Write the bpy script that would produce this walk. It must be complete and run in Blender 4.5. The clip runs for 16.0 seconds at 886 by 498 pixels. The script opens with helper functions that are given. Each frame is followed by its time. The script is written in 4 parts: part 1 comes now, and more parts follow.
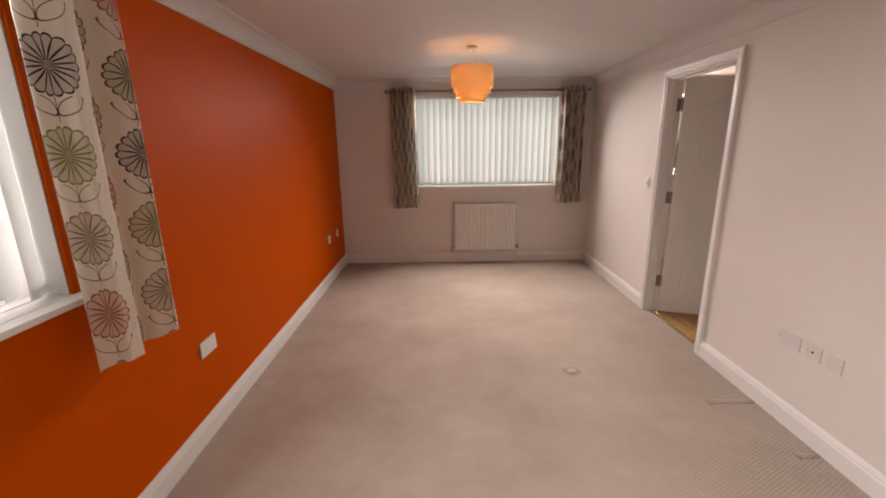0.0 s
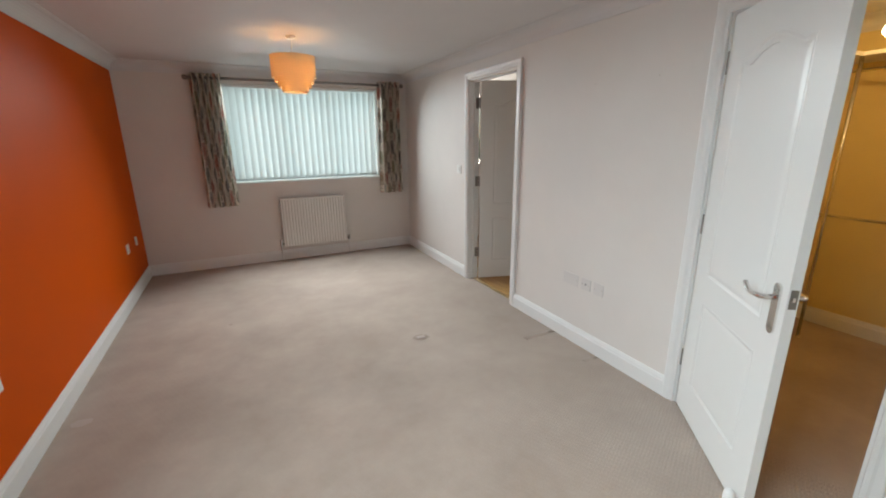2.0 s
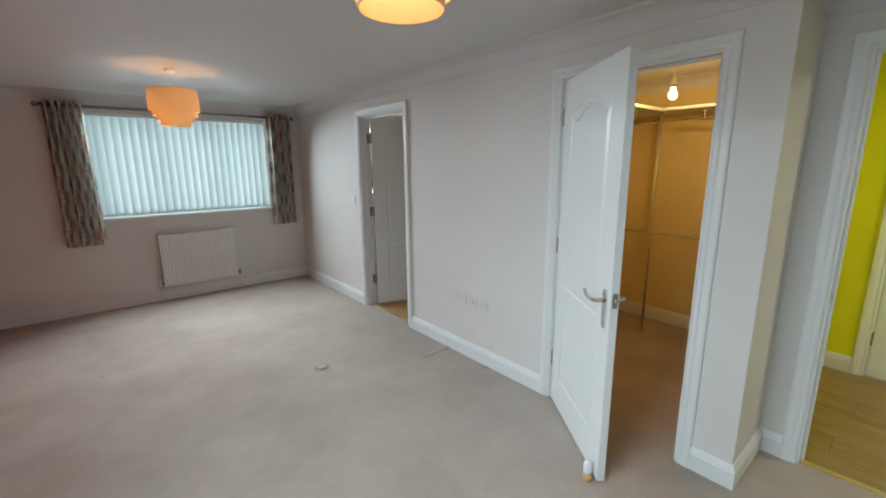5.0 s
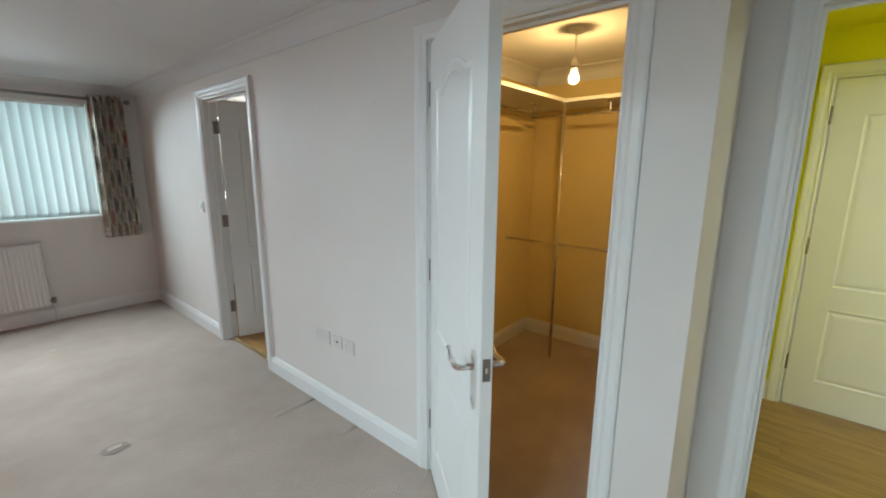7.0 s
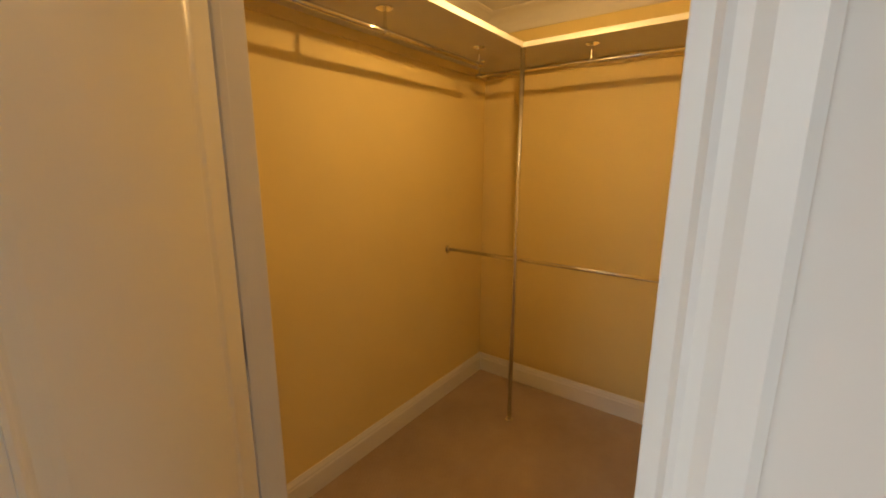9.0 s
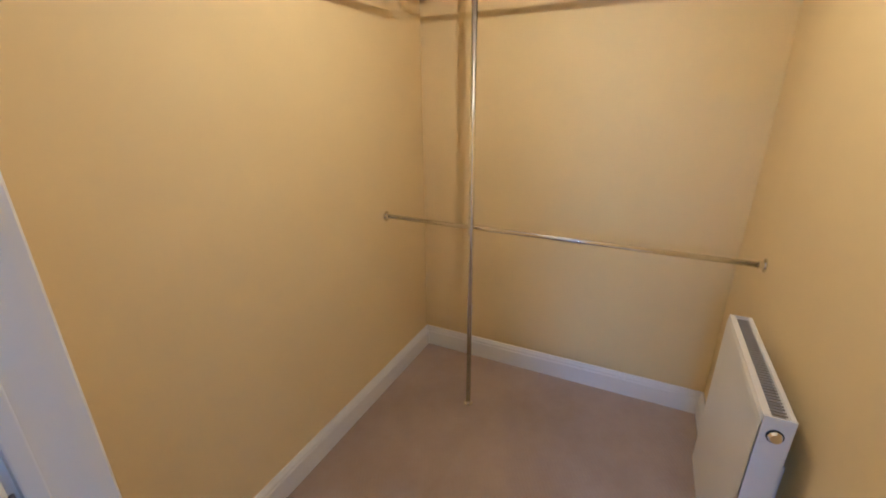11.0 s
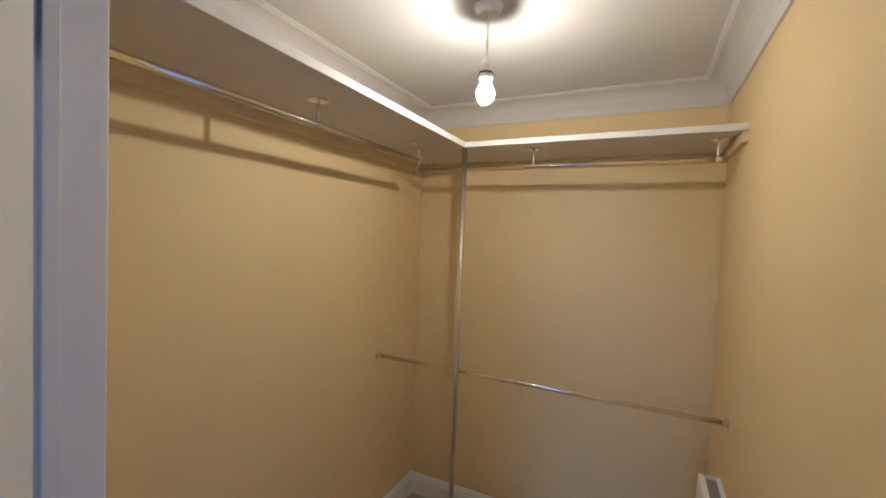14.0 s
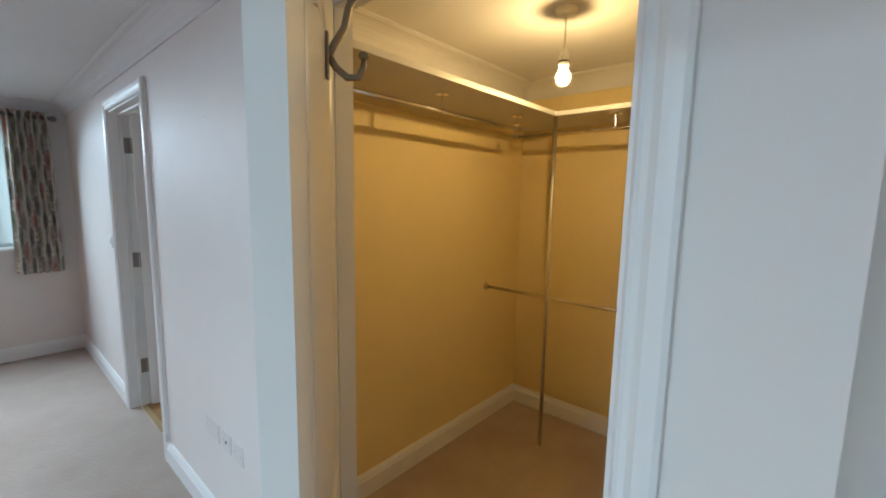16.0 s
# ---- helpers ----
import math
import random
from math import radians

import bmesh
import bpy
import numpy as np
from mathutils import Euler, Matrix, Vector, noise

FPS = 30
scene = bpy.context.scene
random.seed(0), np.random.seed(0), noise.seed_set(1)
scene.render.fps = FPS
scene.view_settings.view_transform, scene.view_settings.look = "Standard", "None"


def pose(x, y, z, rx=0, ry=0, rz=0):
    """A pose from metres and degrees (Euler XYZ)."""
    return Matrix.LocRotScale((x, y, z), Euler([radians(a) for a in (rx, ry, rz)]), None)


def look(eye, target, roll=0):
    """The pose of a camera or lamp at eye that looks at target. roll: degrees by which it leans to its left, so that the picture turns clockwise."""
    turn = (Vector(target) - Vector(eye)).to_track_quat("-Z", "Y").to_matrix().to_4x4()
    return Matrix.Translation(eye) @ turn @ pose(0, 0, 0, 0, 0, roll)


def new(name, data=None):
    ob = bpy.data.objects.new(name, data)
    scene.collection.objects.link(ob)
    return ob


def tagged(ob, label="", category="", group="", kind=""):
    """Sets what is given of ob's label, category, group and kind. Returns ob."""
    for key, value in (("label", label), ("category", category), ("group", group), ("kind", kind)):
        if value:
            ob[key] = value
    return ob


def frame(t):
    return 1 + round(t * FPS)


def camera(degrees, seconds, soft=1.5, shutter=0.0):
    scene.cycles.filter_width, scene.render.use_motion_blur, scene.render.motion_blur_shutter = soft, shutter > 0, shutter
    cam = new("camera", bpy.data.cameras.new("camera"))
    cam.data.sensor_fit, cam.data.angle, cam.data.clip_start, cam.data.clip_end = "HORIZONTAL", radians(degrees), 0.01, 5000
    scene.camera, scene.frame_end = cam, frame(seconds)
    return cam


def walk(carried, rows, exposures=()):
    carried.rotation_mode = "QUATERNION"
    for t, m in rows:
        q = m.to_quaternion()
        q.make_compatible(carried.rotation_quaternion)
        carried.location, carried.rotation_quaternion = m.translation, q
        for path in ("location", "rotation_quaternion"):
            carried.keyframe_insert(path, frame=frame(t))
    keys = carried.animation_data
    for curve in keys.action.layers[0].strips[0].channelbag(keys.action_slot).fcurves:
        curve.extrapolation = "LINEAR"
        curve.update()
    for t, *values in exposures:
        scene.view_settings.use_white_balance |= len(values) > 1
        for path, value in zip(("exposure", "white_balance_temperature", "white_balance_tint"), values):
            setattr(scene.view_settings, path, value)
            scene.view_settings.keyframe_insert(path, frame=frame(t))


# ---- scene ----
cam = camera(93.8, 16.0, soft=1.9)
PATH = [
    (0, (0.134, 0.224, 1.515), (0.141, 2.162, 1.021), -0.8),
    (0.5, (0.106, 0.283, 1.502), (0.387, 2.204, 1.022), -0.8),
    (1, (-0.014, 0.27, 1.499), (0.504, 2.139, 1.011), -0.9),
    (1.5, (-0.061, 0.193, 1.497), (0.641, 1.997, 0.994), -0.7),
    (2, (-0.082, 0.074, 1.476), (0.754, 1.815, 0.955), -0.6),
    (2.5, (-0.136, 0.003, 1.495), (0.781, 1.688, 0.931), -0.4),
    (3, (-0.239, -0.025, 1.487), (0.741, 1.612, 0.888), -0.4),
    (5.5, (-0.063, -0.133, 1.542), (1.258, 1.323, 1.18), -0.4),
    (6, (0.12, -0.101, 1.536), (1.514, 1.288, 1.179), -0.2),
    (6.5, (0.364, 0.027, 1.512), (1.815, 1.353, 1.14), 0.0),
    (7, (0.648, 0.13, 1.499), (2.139, 1.404, 1.106), 0.3),
    (7.5, (0.98, 0.214, 1.516), (2.491, 1.452, 1.09), 0.4),
    (8, (1.221, 0.336, 1.478), (2.742, 1.565, 1.057), 0.5),
    (8.5, (1.441, 0.461, 1.482), (2.977, 1.668, 1.054), 0.4),
    (9, (1.631, 0.537, 1.424), (3.207, 1.697, 1.01), 0.1),
    (9.5, (1.773, 0.678, 1.438), (3.404, 1.721, 0.938), -0.1),
    (10, (1.884, 0.777, 1.449), (3.549, 1.685, 0.815), -1.0),
    (12.5, (1.964, 0.857, 1.462), (3.749, 1.538, 0.872), 2.4),
    (13, (1.923, 0.815, 1.501), (3.742, 1.574, 1.166), 2.5),
    (13.5, (1.871, 0.773, 1.535), (3.686, 1.6, 1.384), 2.5),
    (14, (1.812, 0.724, 1.554), (3.608, 1.601, 1.48), 2.2),
    (14.5, (1.744, 0.591, 1.537), (3.499, 1.548, 1.474), 1.9),
    (15, (1.64, 0.521, 1.526), (3.355, 1.544, 1.417), 1.3),
    (15.5, (1.493, 0.463, 1.514), (3.126, 1.603, 1.329), 0.9),
    (16, (1.379, 0.379, 1.499), (2.866, 1.691, 1.247), 1.0),
]

EXPOSURES = [(0, -0.2, 9000, 38), (0.5, -0.16, 7900, 26), (1.5, -0.1, 7200, 17), (3, -0.14, 6700, 14), (6, -0.26, 6400, 9), (7, -0.2, 6450, 9), (8, -0.2, 6900, 13),
             (9, 0.0, 7800, 21), (10, 0.46, 5400, 18), (12.5, 0.76, 3700, 27), (13.5, 0.24, 3850, 27), (14, 0.12, 3900, 22), (15, -0.02, 5350, 17), (16, -0.05, 5800, 10)]
walk(cam, [(t, look(eye, target, roll)) for t, eye, target, roll in PATH], EXPOSURES)

# ---- world and light ----
world = bpy.data.worlds.new("sky")
scene.world = world
world.use_nodes = True
sky = world.node_tree.nodes.new("ShaderNodeTexSky")
sky.sky_type, sky.sun_disc = "NISHITA", False
sky.sun_elevation, sky.sun_rotation = radians(40), radians(150)
world.node_tree.links.new(sky.outputs[0], world.node_tree.nodes["Background"].inputs[0])
world.node_tree.nodes["Background"].inputs[1].default_value = 0.12


def lamp(name, kind, energy, colour, m, **more):
    data = bpy.data.lights.new(name, kind)
    data.energy, data.color = energy, colour
    ob = new(name, data)
    ob.matrix_world = m
    if kind == "AREA":
        data.shape, data.size, data.size_y = "RECTANGLE", more["size"][0], more["size"][1]
        data.spread = radians(more.get("spread", 180))
    elif kind == "SUN":
        data.angle = more["angle"]
    elif kind == "POINT":
        data.shadow_soft_size = more["radius"]
    return ob


DAY = (0.75, 0.92, 1.0)
lamp("sun", "SUN", 0.8, (1.0, 0.96, 0.9), look((0, 0, 5), (2.3, -4.0, 1.0)), angle=radians(12))
BLIND_DAY = (0.66, 0.95, 1.0)
lamp("window_daylight_north", "AREA", 11, BLIND_DAY, look((0.705, 5.70, 1.53), (0.705, 5, 1.53)), size=(1.76, 1.06))
# two thin fill strips added on the room side of the blinds to brighten the room
lamp("window_head_fill_north", "AREA", 46, DAY, look((0.705, 5.53, 2.064), (0.705, 3.33, 0.3)), size=(1.5, 0.014), spread=104)
lamp("window_head_fill_west", "AREA", 27, (0.69, 0.90, 1.0), look((-1.16, 0.68, 2.064), (1.0, 0.68, 0.1)), size=(1.5, 0.014), spread=98)
lamp("window_daylight_west", "AREA", 18, (0.76, 0.93, 1.0), look((-1.33, 0.68, 1.56), (0, 0.68, 1.56)), size=(1.76, 1.02))
lamp("window_daylight_ensuite", "AREA", 27, (0.95, 0.98, 0.92), look((3.1, 5.72, 1.58), (3.1, 5, 1.58)), size=(0.58, 0.9))
# unseen fill added to light the hall; no fitting is built for it
lamp("hall_fill_light", "AREA", 21, (0.96, 0.97, 0.97), look((3.2, -1.2, 2.2), (3.2, -1.2, 0)), size=(0.3, 0.3))
lamp("bare_bulb_filament", "POINT", 12.0, (1.0, 0.64, 0.23), pose(3.02, 1.19, 1.988), radius=0.008)
for lx, ly, lz in ((0.40, 3.785, 1.996), (0.445, 0.735, 2.038)):
    lamp("pendant_filament", "POINT", 2.8, (1.0, 0.58, 0.25), pose(lx, ly, lz), radius=0.015)


# ---- materials ----
def nodes_of(name):
    m = bpy.data.materials.new(name)
    m.use_nodes = True
    t = m.node_tree
    return m, t, t.nodes["Principled BSDF"]


def nd(t, kind, **sets):
    n = t.nodes.new("ShaderNode" + kind)
    for k, v in sets.items():
        if k == "op":
            n.operation = v
        else:
            n.inputs[k].default_value = v
    return n


def mix_colour(t, fac, a, b):
    n = t.nodes.new("ShaderNodeMix")
    n.data_type = "RGBA"
    for sock, v in ((n.inputs[0], fac), (n.inputs[6], a), (n.inputs[7], b)):
        if isinstance(v, (float, int)):
            sock.default_value = v
        elif isinstance(v, tuple):
            sock.default_value = (*v, 1)
        else:
            t.links.new(v, sock)
    return n.outputs[2]


def ramp(t, value, lo, hi):
    n = t.nodes.new("ShaderNodeMapRange")
    t.links.new(value, n.inputs[0])
    n.inputs[1].default_value, n.inputs[2].default_value = lo, hi
    return n.outputs[0]


def paint(name, colour, rough=0.6, shift=0.06, grain=260.0, bump=0.05, spec=0.4):
    """A painted surface: roller grain, faint large patches."""
    m, t, b = nodes_of(name)
    co = nd(t, "TexCoord")
    big = nd(t, "TexNoise", Scale=2.3, Detail=5.0, Roughness=0.6)
    fine = nd(t, "TexNoise", Scale=grain, Detail=3.0)
    for n in (big, fine):
        t.links.new(co.outputs["Object"], n.inputs["Vector"])
    dark = tuple(c * (1 - 2 * shift) for c in colour)
    c = mix_colour(t, ramp(t, big.outputs[0], 0.25, 0.75), dark, colour)
    t.links.new(c, b.inputs["Base Color"])
    rr = nd(t, "MapRange")
    t.links.new(big.outputs[0], rr.inputs[0])
    rr.inputs[3].default_value, rr.inputs[4].default_value = rough - 0.03, rough + 0.05
    t.links.new(rr.outputs[0], b.inputs["Roughness"])
    b.inputs["Specular IOR Level"].default_value = spec
    bm_ = nd(t, "Bump", Strength=bump, Distance=0.002)
    t.links.new(fine.outputs[0], bm_.inputs["Height"])
    t.links.new(bm_.outputs[0], b.inputs["Normal"])
    return m


def metal(name, colour, rough):
    m, t, b = nodes_of(name)
    b.inputs["Base Color"].default_value = (*colour, 1)
    b.inputs["Metallic"].default_value = 1.0
    n = nd(t, "TexNoise", Scale=40.0, Detail=4.0)
    r = nd(t, "MapRange")
    t.links.new(n.outputs[0], r.inputs[0])
    r.inputs[3].default_value, r.inputs[4].default_value = rough * 0.7, rough * 1.4
    t.links.new(r.outputs[0], b.inputs["Roughness"])
    return m


def carpet_material(name, colour):
    """Looped pile: short ribs in two directions, walked-flat patches."""
    m, t, b = nodes_of(name)
    co = nd(t, "TexCoord")
    mp = nd(t, "Mapping")
    mp.inputs["Rotation"].default_value = (0, 0, radians(62))
    t.links.new(co.outputs["Object"], mp.inputs[0])
    warp = nd(t, "TexNoise", Scale=30.0, Detail=2.0)
    t.links.new(co.outputs["Object"], warp.inputs["Vector"])
    w1 = nd(t, "TexWave", Scale=20.0, Distortion=3.2, Detail=2.0)
    w1.inputs["Detail Scale"].default_value = 3.0
    w2 = nd(t, "TexWave", Scale=12.0, Distortion=4.0, Detail=2.0)
    w2.bands_direction = "Y"
    for w in (w1, w2):
        t.links.new(mp.outputs[0], w.inputs[0])
    fibre = nd(t, "TexNoise", Scale=420.0, Detail=3.0)
    patch = nd(t, "TexNoise", Scale=1.3, Detail=7.0, Roughness=0.66)
    for n in (fibre, patch):
        t.links.new(co.outputs["Object"], n.inputs["Vector"])
    h = nd(t, "Math", op="MULTIPLY")
    t.links.new(w1.outputs["Fac"], h.inputs[0])
    h2 = nd(t, "Math", op="MULTIPLY_ADD")
    t.links.new(w2.outputs["Fac"], h2.inputs[0])
    h2.inputs[1].default_value, h2.inputs[2].default_value = 0.6, 0.4
    t.links.new(h2.outputs[0], h.inputs[1])
    h3 = nd(t, "Math", op="MULTIPLY_ADD")
    t.links.new(fibre.outputs[0], h3.inputs[0])
    h3.inputs[1].default_value = 0.5
    t.links.new(h.outputs[0], h3.inputs[2])
    dirty = tuple(c * k for c, k in zip(colour, (0.72, 0.69, 0.67)))
    c1 = mix_colour(t, ramp(t, patch.outputs[0], 0.3, 0.68), dirty, colour)
    c2 = mix_colour(t, ramp(t, h3.outputs[0], 0.0, 0.9), tuple(c * 0.74 for c in colour), c1)
    # the pile is trodden flat away from the strip along the wall
    sx = nd(t, "SeparateXYZ")
    t.links.new(co.outputs["Object"], sx.inputs[0])
    wob = nd(t, "Math", op="MULTIPLY_ADD")
    t.links.new(patch.outputs[0], wob.inputs[0])
    wob.inputs[1].default_value = 1.6
    t.links.new(sx.outputs[0], wob.inputs[2])
    strip = nd(t, "Math", op="MULTIPLY")
    t.links.new(ramp(t, wob.outputs[0], 1.7, 2.5), strip.inputs[0])
    t.links.new(ramp(t, sx.outputs[0], 2.12, 2.02), strip.inputs[1])
    fresh = strip.outputs[0]
    amount = nd(t, "Math", op="MULTIPLY_ADD")
    t.links.new(fresh, amount.inputs[0])
    amount.inputs[1].default_value, amount.inputs[2].default_value = 0.5, 0.12
    c3 = mix_colour(t, amount.outputs[0], c1, c2)
    t.links.new(c3, b.inputs["Base Color"])
    b.inputs["Roughness"].default_value = 0.95
    b.inputs["Specular IOR Level"].default_value = 0.1
    b.inputs["Sheen Weight"].default_value = 0.15
    bp = nd(t, "Bump", Distance=0.004)
    t.links.new(amount.outputs[0], bp.inputs["Strength"])
    t.links.new(h3.outputs[0], bp.inputs["Height"])
    t.links.new(bp.outputs[0], b.inputs["Normal"])
    return m


def wood_material(name, dark, light):
    m, t, b = nodes_of(name)
    co = nd(t, "TexCoord")
    info = nd(t, "ObjectInfo")
    mp = nd(t, "Mapping")
    mp.inputs["Scale"].default_value = (14, 1.3, 14)
    add = nd(t, "VectorMath", op="ADD")
    t.links.new(co.outputs["Object"], add.inputs[0])
    sc = nd(t, "VectorMath", op="SCALE")
    sc.inputs[0].default_value = (7, 13, 5)
    t.links.new(info.outputs["Random"], sc.inputs["Scale"])
    t.links.new(sc.outputs[0], add.inputs[1])
    t.links.new(add.outputs[0], mp.inputs[0])
    n = nd(t, "TexNoise", Scale=2.2, Detail=8.0, Distortion=0.6)
    t.links.new(mp.outputs[0], n.inputs["Vector"])
    c = mix_colour(t, ramp(t, n.outputs[0], 0.3, 0.72), dark, light)
    c = mix_colour(t, info.outputs["Random"], c, mix_colour(t, 0.3, c, light))
    t.links.new(c, b.inputs["Base Color"])
    b.inputs["Roughness"].default_value = 0.38
    bp = nd(t, "Bump", Strength=0.08, Distance=0.001)
    t.links.new(n.outputs[0], bp.inputs["Height"])
    t.links.new(bp.outputs[0], b.inputs["Normal"])
    return m


def glowing(name, colour, strength):
    m, t, b = nodes_of(name)
    b.inputs["Base Color"].default_value = (0.95, 0.95, 0.95, 1)
    b.inputs["Transmission Weight"].default_value = 1.0
    b.inputs["IOR"].default_value = 1.1
    b.inputs["Emission Color"].default_value = (*colour, 1)
    b.inputs["Emission Strength"].default_value = strength
    return m


def thin_cloth(name, colour, through_share, weave=900.0):
    """Cloth that lets part of the light through."""
    m, t, b = nodes_of(name)
    b.inputs["Base Color"].default_value = (*colour, 1)
    b.inputs["Roughness"].default_value = 0.8
    b.inputs["Specular IOR Level"].default_value = 0.2
    co = nd(t, "TexCoord")
    n = nd(t, "TexNoise", Scale=weave, Detail=2.0)
    mp = nd(t, "Mapping")
    mp.inputs["Scale"].default_value = (1, 1, 0.2)
    t.links.new(co.outputs["Object"], mp.inputs[0])
    t.links.new(mp.outputs[0], n.inputs["Vector"])
    c = mix_colour(t, ramp(t, n.outputs[0], 0.2, 0.8), tuple(v * 0.88 for v in colour), colour)
    t.links.new(c, b.inputs["Base Color"])
    tr = nd(t, "BsdfTranslucent")
    t.links.new(c, tr.inputs[0])
    mx = nd(t, "MixShader", Fac=through_share)
    t.links.new(b.outputs[0], mx.inputs[1])
    t.links.new(tr.outputs[0], mx.inputs[2])
    t.links.new(mx.outputs[0], t.nodes["Material Output"].inputs[0])
    return m


def glass_material(name):
    m, t, b = nodes_of(name)
    b.inputs["Base Color"].default_value = (0.97, 0.99, 0.98, 1)
    b.inputs["Roughness"].default_value = 0.02
    b.inputs["Transmission Weight"].default_value = 1.0
    b.inputs["IOR"].default_value = 1.05
    return m


def flower_cloth(name, through_share=0.25):
    """Printed curtain cloth: columns of round many-petalled flowers on stems with two looped leaves, in turning colours."""
    m, t, b = nodes_of(name)
    L = t.links.new
    uv = nd(t, "UVMap")
    sep = nd(t, "SeparateXYZ")
    L(uv.outputs[0], sep.inputs[0])

    def ma(op, a, c=None, d=None):
        n = nd(t, "Math", op=op)
        for i, v in enumerate((a, c, d)):
            if v is None:
                continue
            if isinstance(v, (int, float)):
                n.inputs[i].default_value = v
            else:
                L(v, n.inputs[i])
        return n.outputs[0]

    W, Hh, R = 0.205, 0.265, 0.088
    u = ma("DIVIDE", sep.outputs[0], W)
    col = ma("FLOOR", u)
    odd = ma("MODULO", ma("ADD", col, 100.0), 2.0)
    v = ma("ADD", ma("DIVIDE", sep.outputs[1], Hh), ma("MULTIPLY", odd, 0.5))
    row = ma("FLOOR", v)
    x = ma("MULTIPLY", ma("SUBTRACT", ma("SUBTRACT", u, col), 0.5), W)
    y = ma("MULTIPLY", ma("SUBTRACT", ma("SUBTRACT", v, row), 0.62), Hh)
    r = ma("SQRT", ma("ADD", ma("MULTIPLY", x, x), ma("MULTIPLY", y, y)))
    ang = ma("ARCTAN2", y, x)
    # petals: rounded rim, spokes and a core
    lobe = ma("ABSOLUTE", ma("COSINE", ma("MULTIPLY", ang, 9.0)))
    rim = ma("MULTIPLY_ADD", ma("POWER", lobe, 0.5), 0.013, R - 0.013)
    outline = ma("LESS_THAN", ma("ABSOLUTE", ma("SUBTRACT", r, rim)), 0.0031)
    inside = ma("LESS_THAN", r, rim)
    spoke = ma("LESS_THAN", lobe, ma("MAXIMUM", 0.07, ma("SUBTRACT", 1.12, ma("MULTIPLY", r, 12.5))))
    spoke = ma("MULTIPLY", spoke, ma("MULTIPLY", inside, ma("GREATER_THAN", r, 0.018)))
    core = ma("MULTIPLY", ma("LESS_THAN", r, 0.020), ma("GREATER_THAN", ma("SINE", ma("MULTIPLY", r, 950.0)), 0.0))
    # stem and leaves
    below = ma("LESS_THAN", y, -R + 0.002)
    stem = ma("MULTIPLY", ma("LESS_THAN", ma("ABSOLUTE", x), 0.0016), below)
    ax = ma("SUBTRACT", ma("ABSOLUTE", x), 0.040)
    ay = ma("ADD", y, 0.112)
    sl = ma("SUBTRACT", ay, ma("MULTIPLY", ax, 0.55))
    el = ma("SQRT", ma("ADD", ma("POWER", ma("DIVIDE", ax, 0.041), 2.0), ma("POWER", ma("DIVIDE", sl, 0.026), 2.0)))
    leaf = ma("MULTIPLY", ma("LESS_THAN", ma("ABSOLUTE", ma("SUBTRACT", el, 0.93)), 0.065), below)
    ink = ma("MINIMUM", ma("ADD", ma("ADD", outline, ma("MULTIPLY", spoke, 1.0)), ma("ADD", core, ma("ADD", stem, leaf))), 1.0)
    pick = ma("MODULO", ma("ADD", ma("ADD", row, ma("MULTIPLY", col, 2.0)), 200.0), 5.0)
    rp = nd(t, "ValToRGB")
    rp.color_ramp.interpolation = "CONSTANT"
    e = rp.color_ramp.elements
    inks = [(0.030, 0.018, 0.026), (0.080, 0.078, 0.022), (0.42, 0.075, 0.025), (0.26, 0.17, 0.085), (0.19, 0.19, 0.05)]
    while len(e) < 5:
        e.new(0.5)
    for i, k in enumerate(inks):
        e[i].position, e[i].color = i / 5.0, (*k, 1)
    L(ma("DIVIDE", ma("ADD", pick, 0.5), 5.0), rp.inputs[0])
    wash = ma("MULTIPLY", inside, 0.36)
    base = mix_colour(t, wash, (0.80, 0.75, 0.67), rp.outputs[0])
    c = mix_colour(t, ma("MULTIPLY", ink, 0.97), base, rp.outputs[0])
    L(c, b.inputs["Base Color"])
    b.inputs["Roughness"].default_value = 0.85
    b.inputs["Specular IOR Level"].default_value = 0.15
    tr = nd(t, "BsdfTranslucent")
    L(c, tr.inputs[0])
    mx = nd(t, "MixShader", Fac=through_share)
    L(b.outputs[0], mx.inputs[1])
    L(tr.outputs[0], mx.inputs[2])
    L(mx.outputs[0], t.nodes["Material Output"].inputs[0])
    return m


ORANGE = paint("orange_emulsion", (0.66, 0.088, 0.002), 0.5, 0.05, bump=0.08, spec=0.06)
BEIGE = paint("pale_wall_emulsion", (0.74, 0.70, 0.665), 0.6, 0.03, bump=0.06)
CREAM = paint("cream_emulsion", (0.80, 0.65, 0.31), 0.6, 0.03, bump=0.06)
YELLOW = paint("acid_yellow_emulsion", (0.78, 0.75, 0.015), 0.55, 0.03)
CEIL = paint("ceiling_white", (0.69, 0.68, 0.68), 0.75, 0.02, bump=0.04)
GLOSS = paint("white_satin_paint", (0.78, 0.78, 0.77), 0.42, 0.02, 90.0, 0.02, 0.5)
DOORPAINT = paint("white_door_paint", (0.76, 0.76, 0.74), 0.31, 0.02, 120.0, 0.05, 0.5)
PVC = paint("white_plastic", (0.80, 0.80, 0.79), 0.35, 0.01, 60.0, 0.01)
RADWHITE = paint("radiator_enamel", (0.78, 0.77, 0.74), 0.35, 0.02, 60.0, 0.01)
CARPET = carpet_material("beige_loop_carpet", (0.46, 0.375, 0.32))
OAK = wood_material("oak_laminate", (0.18, 0.105, 0.03), (0.33, 0.205, 0.065))
# brighter, more orange copy of the oak: the shower room's daylight put into its colour
OAK_DAYLIT = wood_material("daylit_oak_laminate", (0.34, 0.17, 0.05), (0.55, 0.31, 0.11))
CHROME = metal("chrome", (0.78, 0.77, 0.75), 0.12)
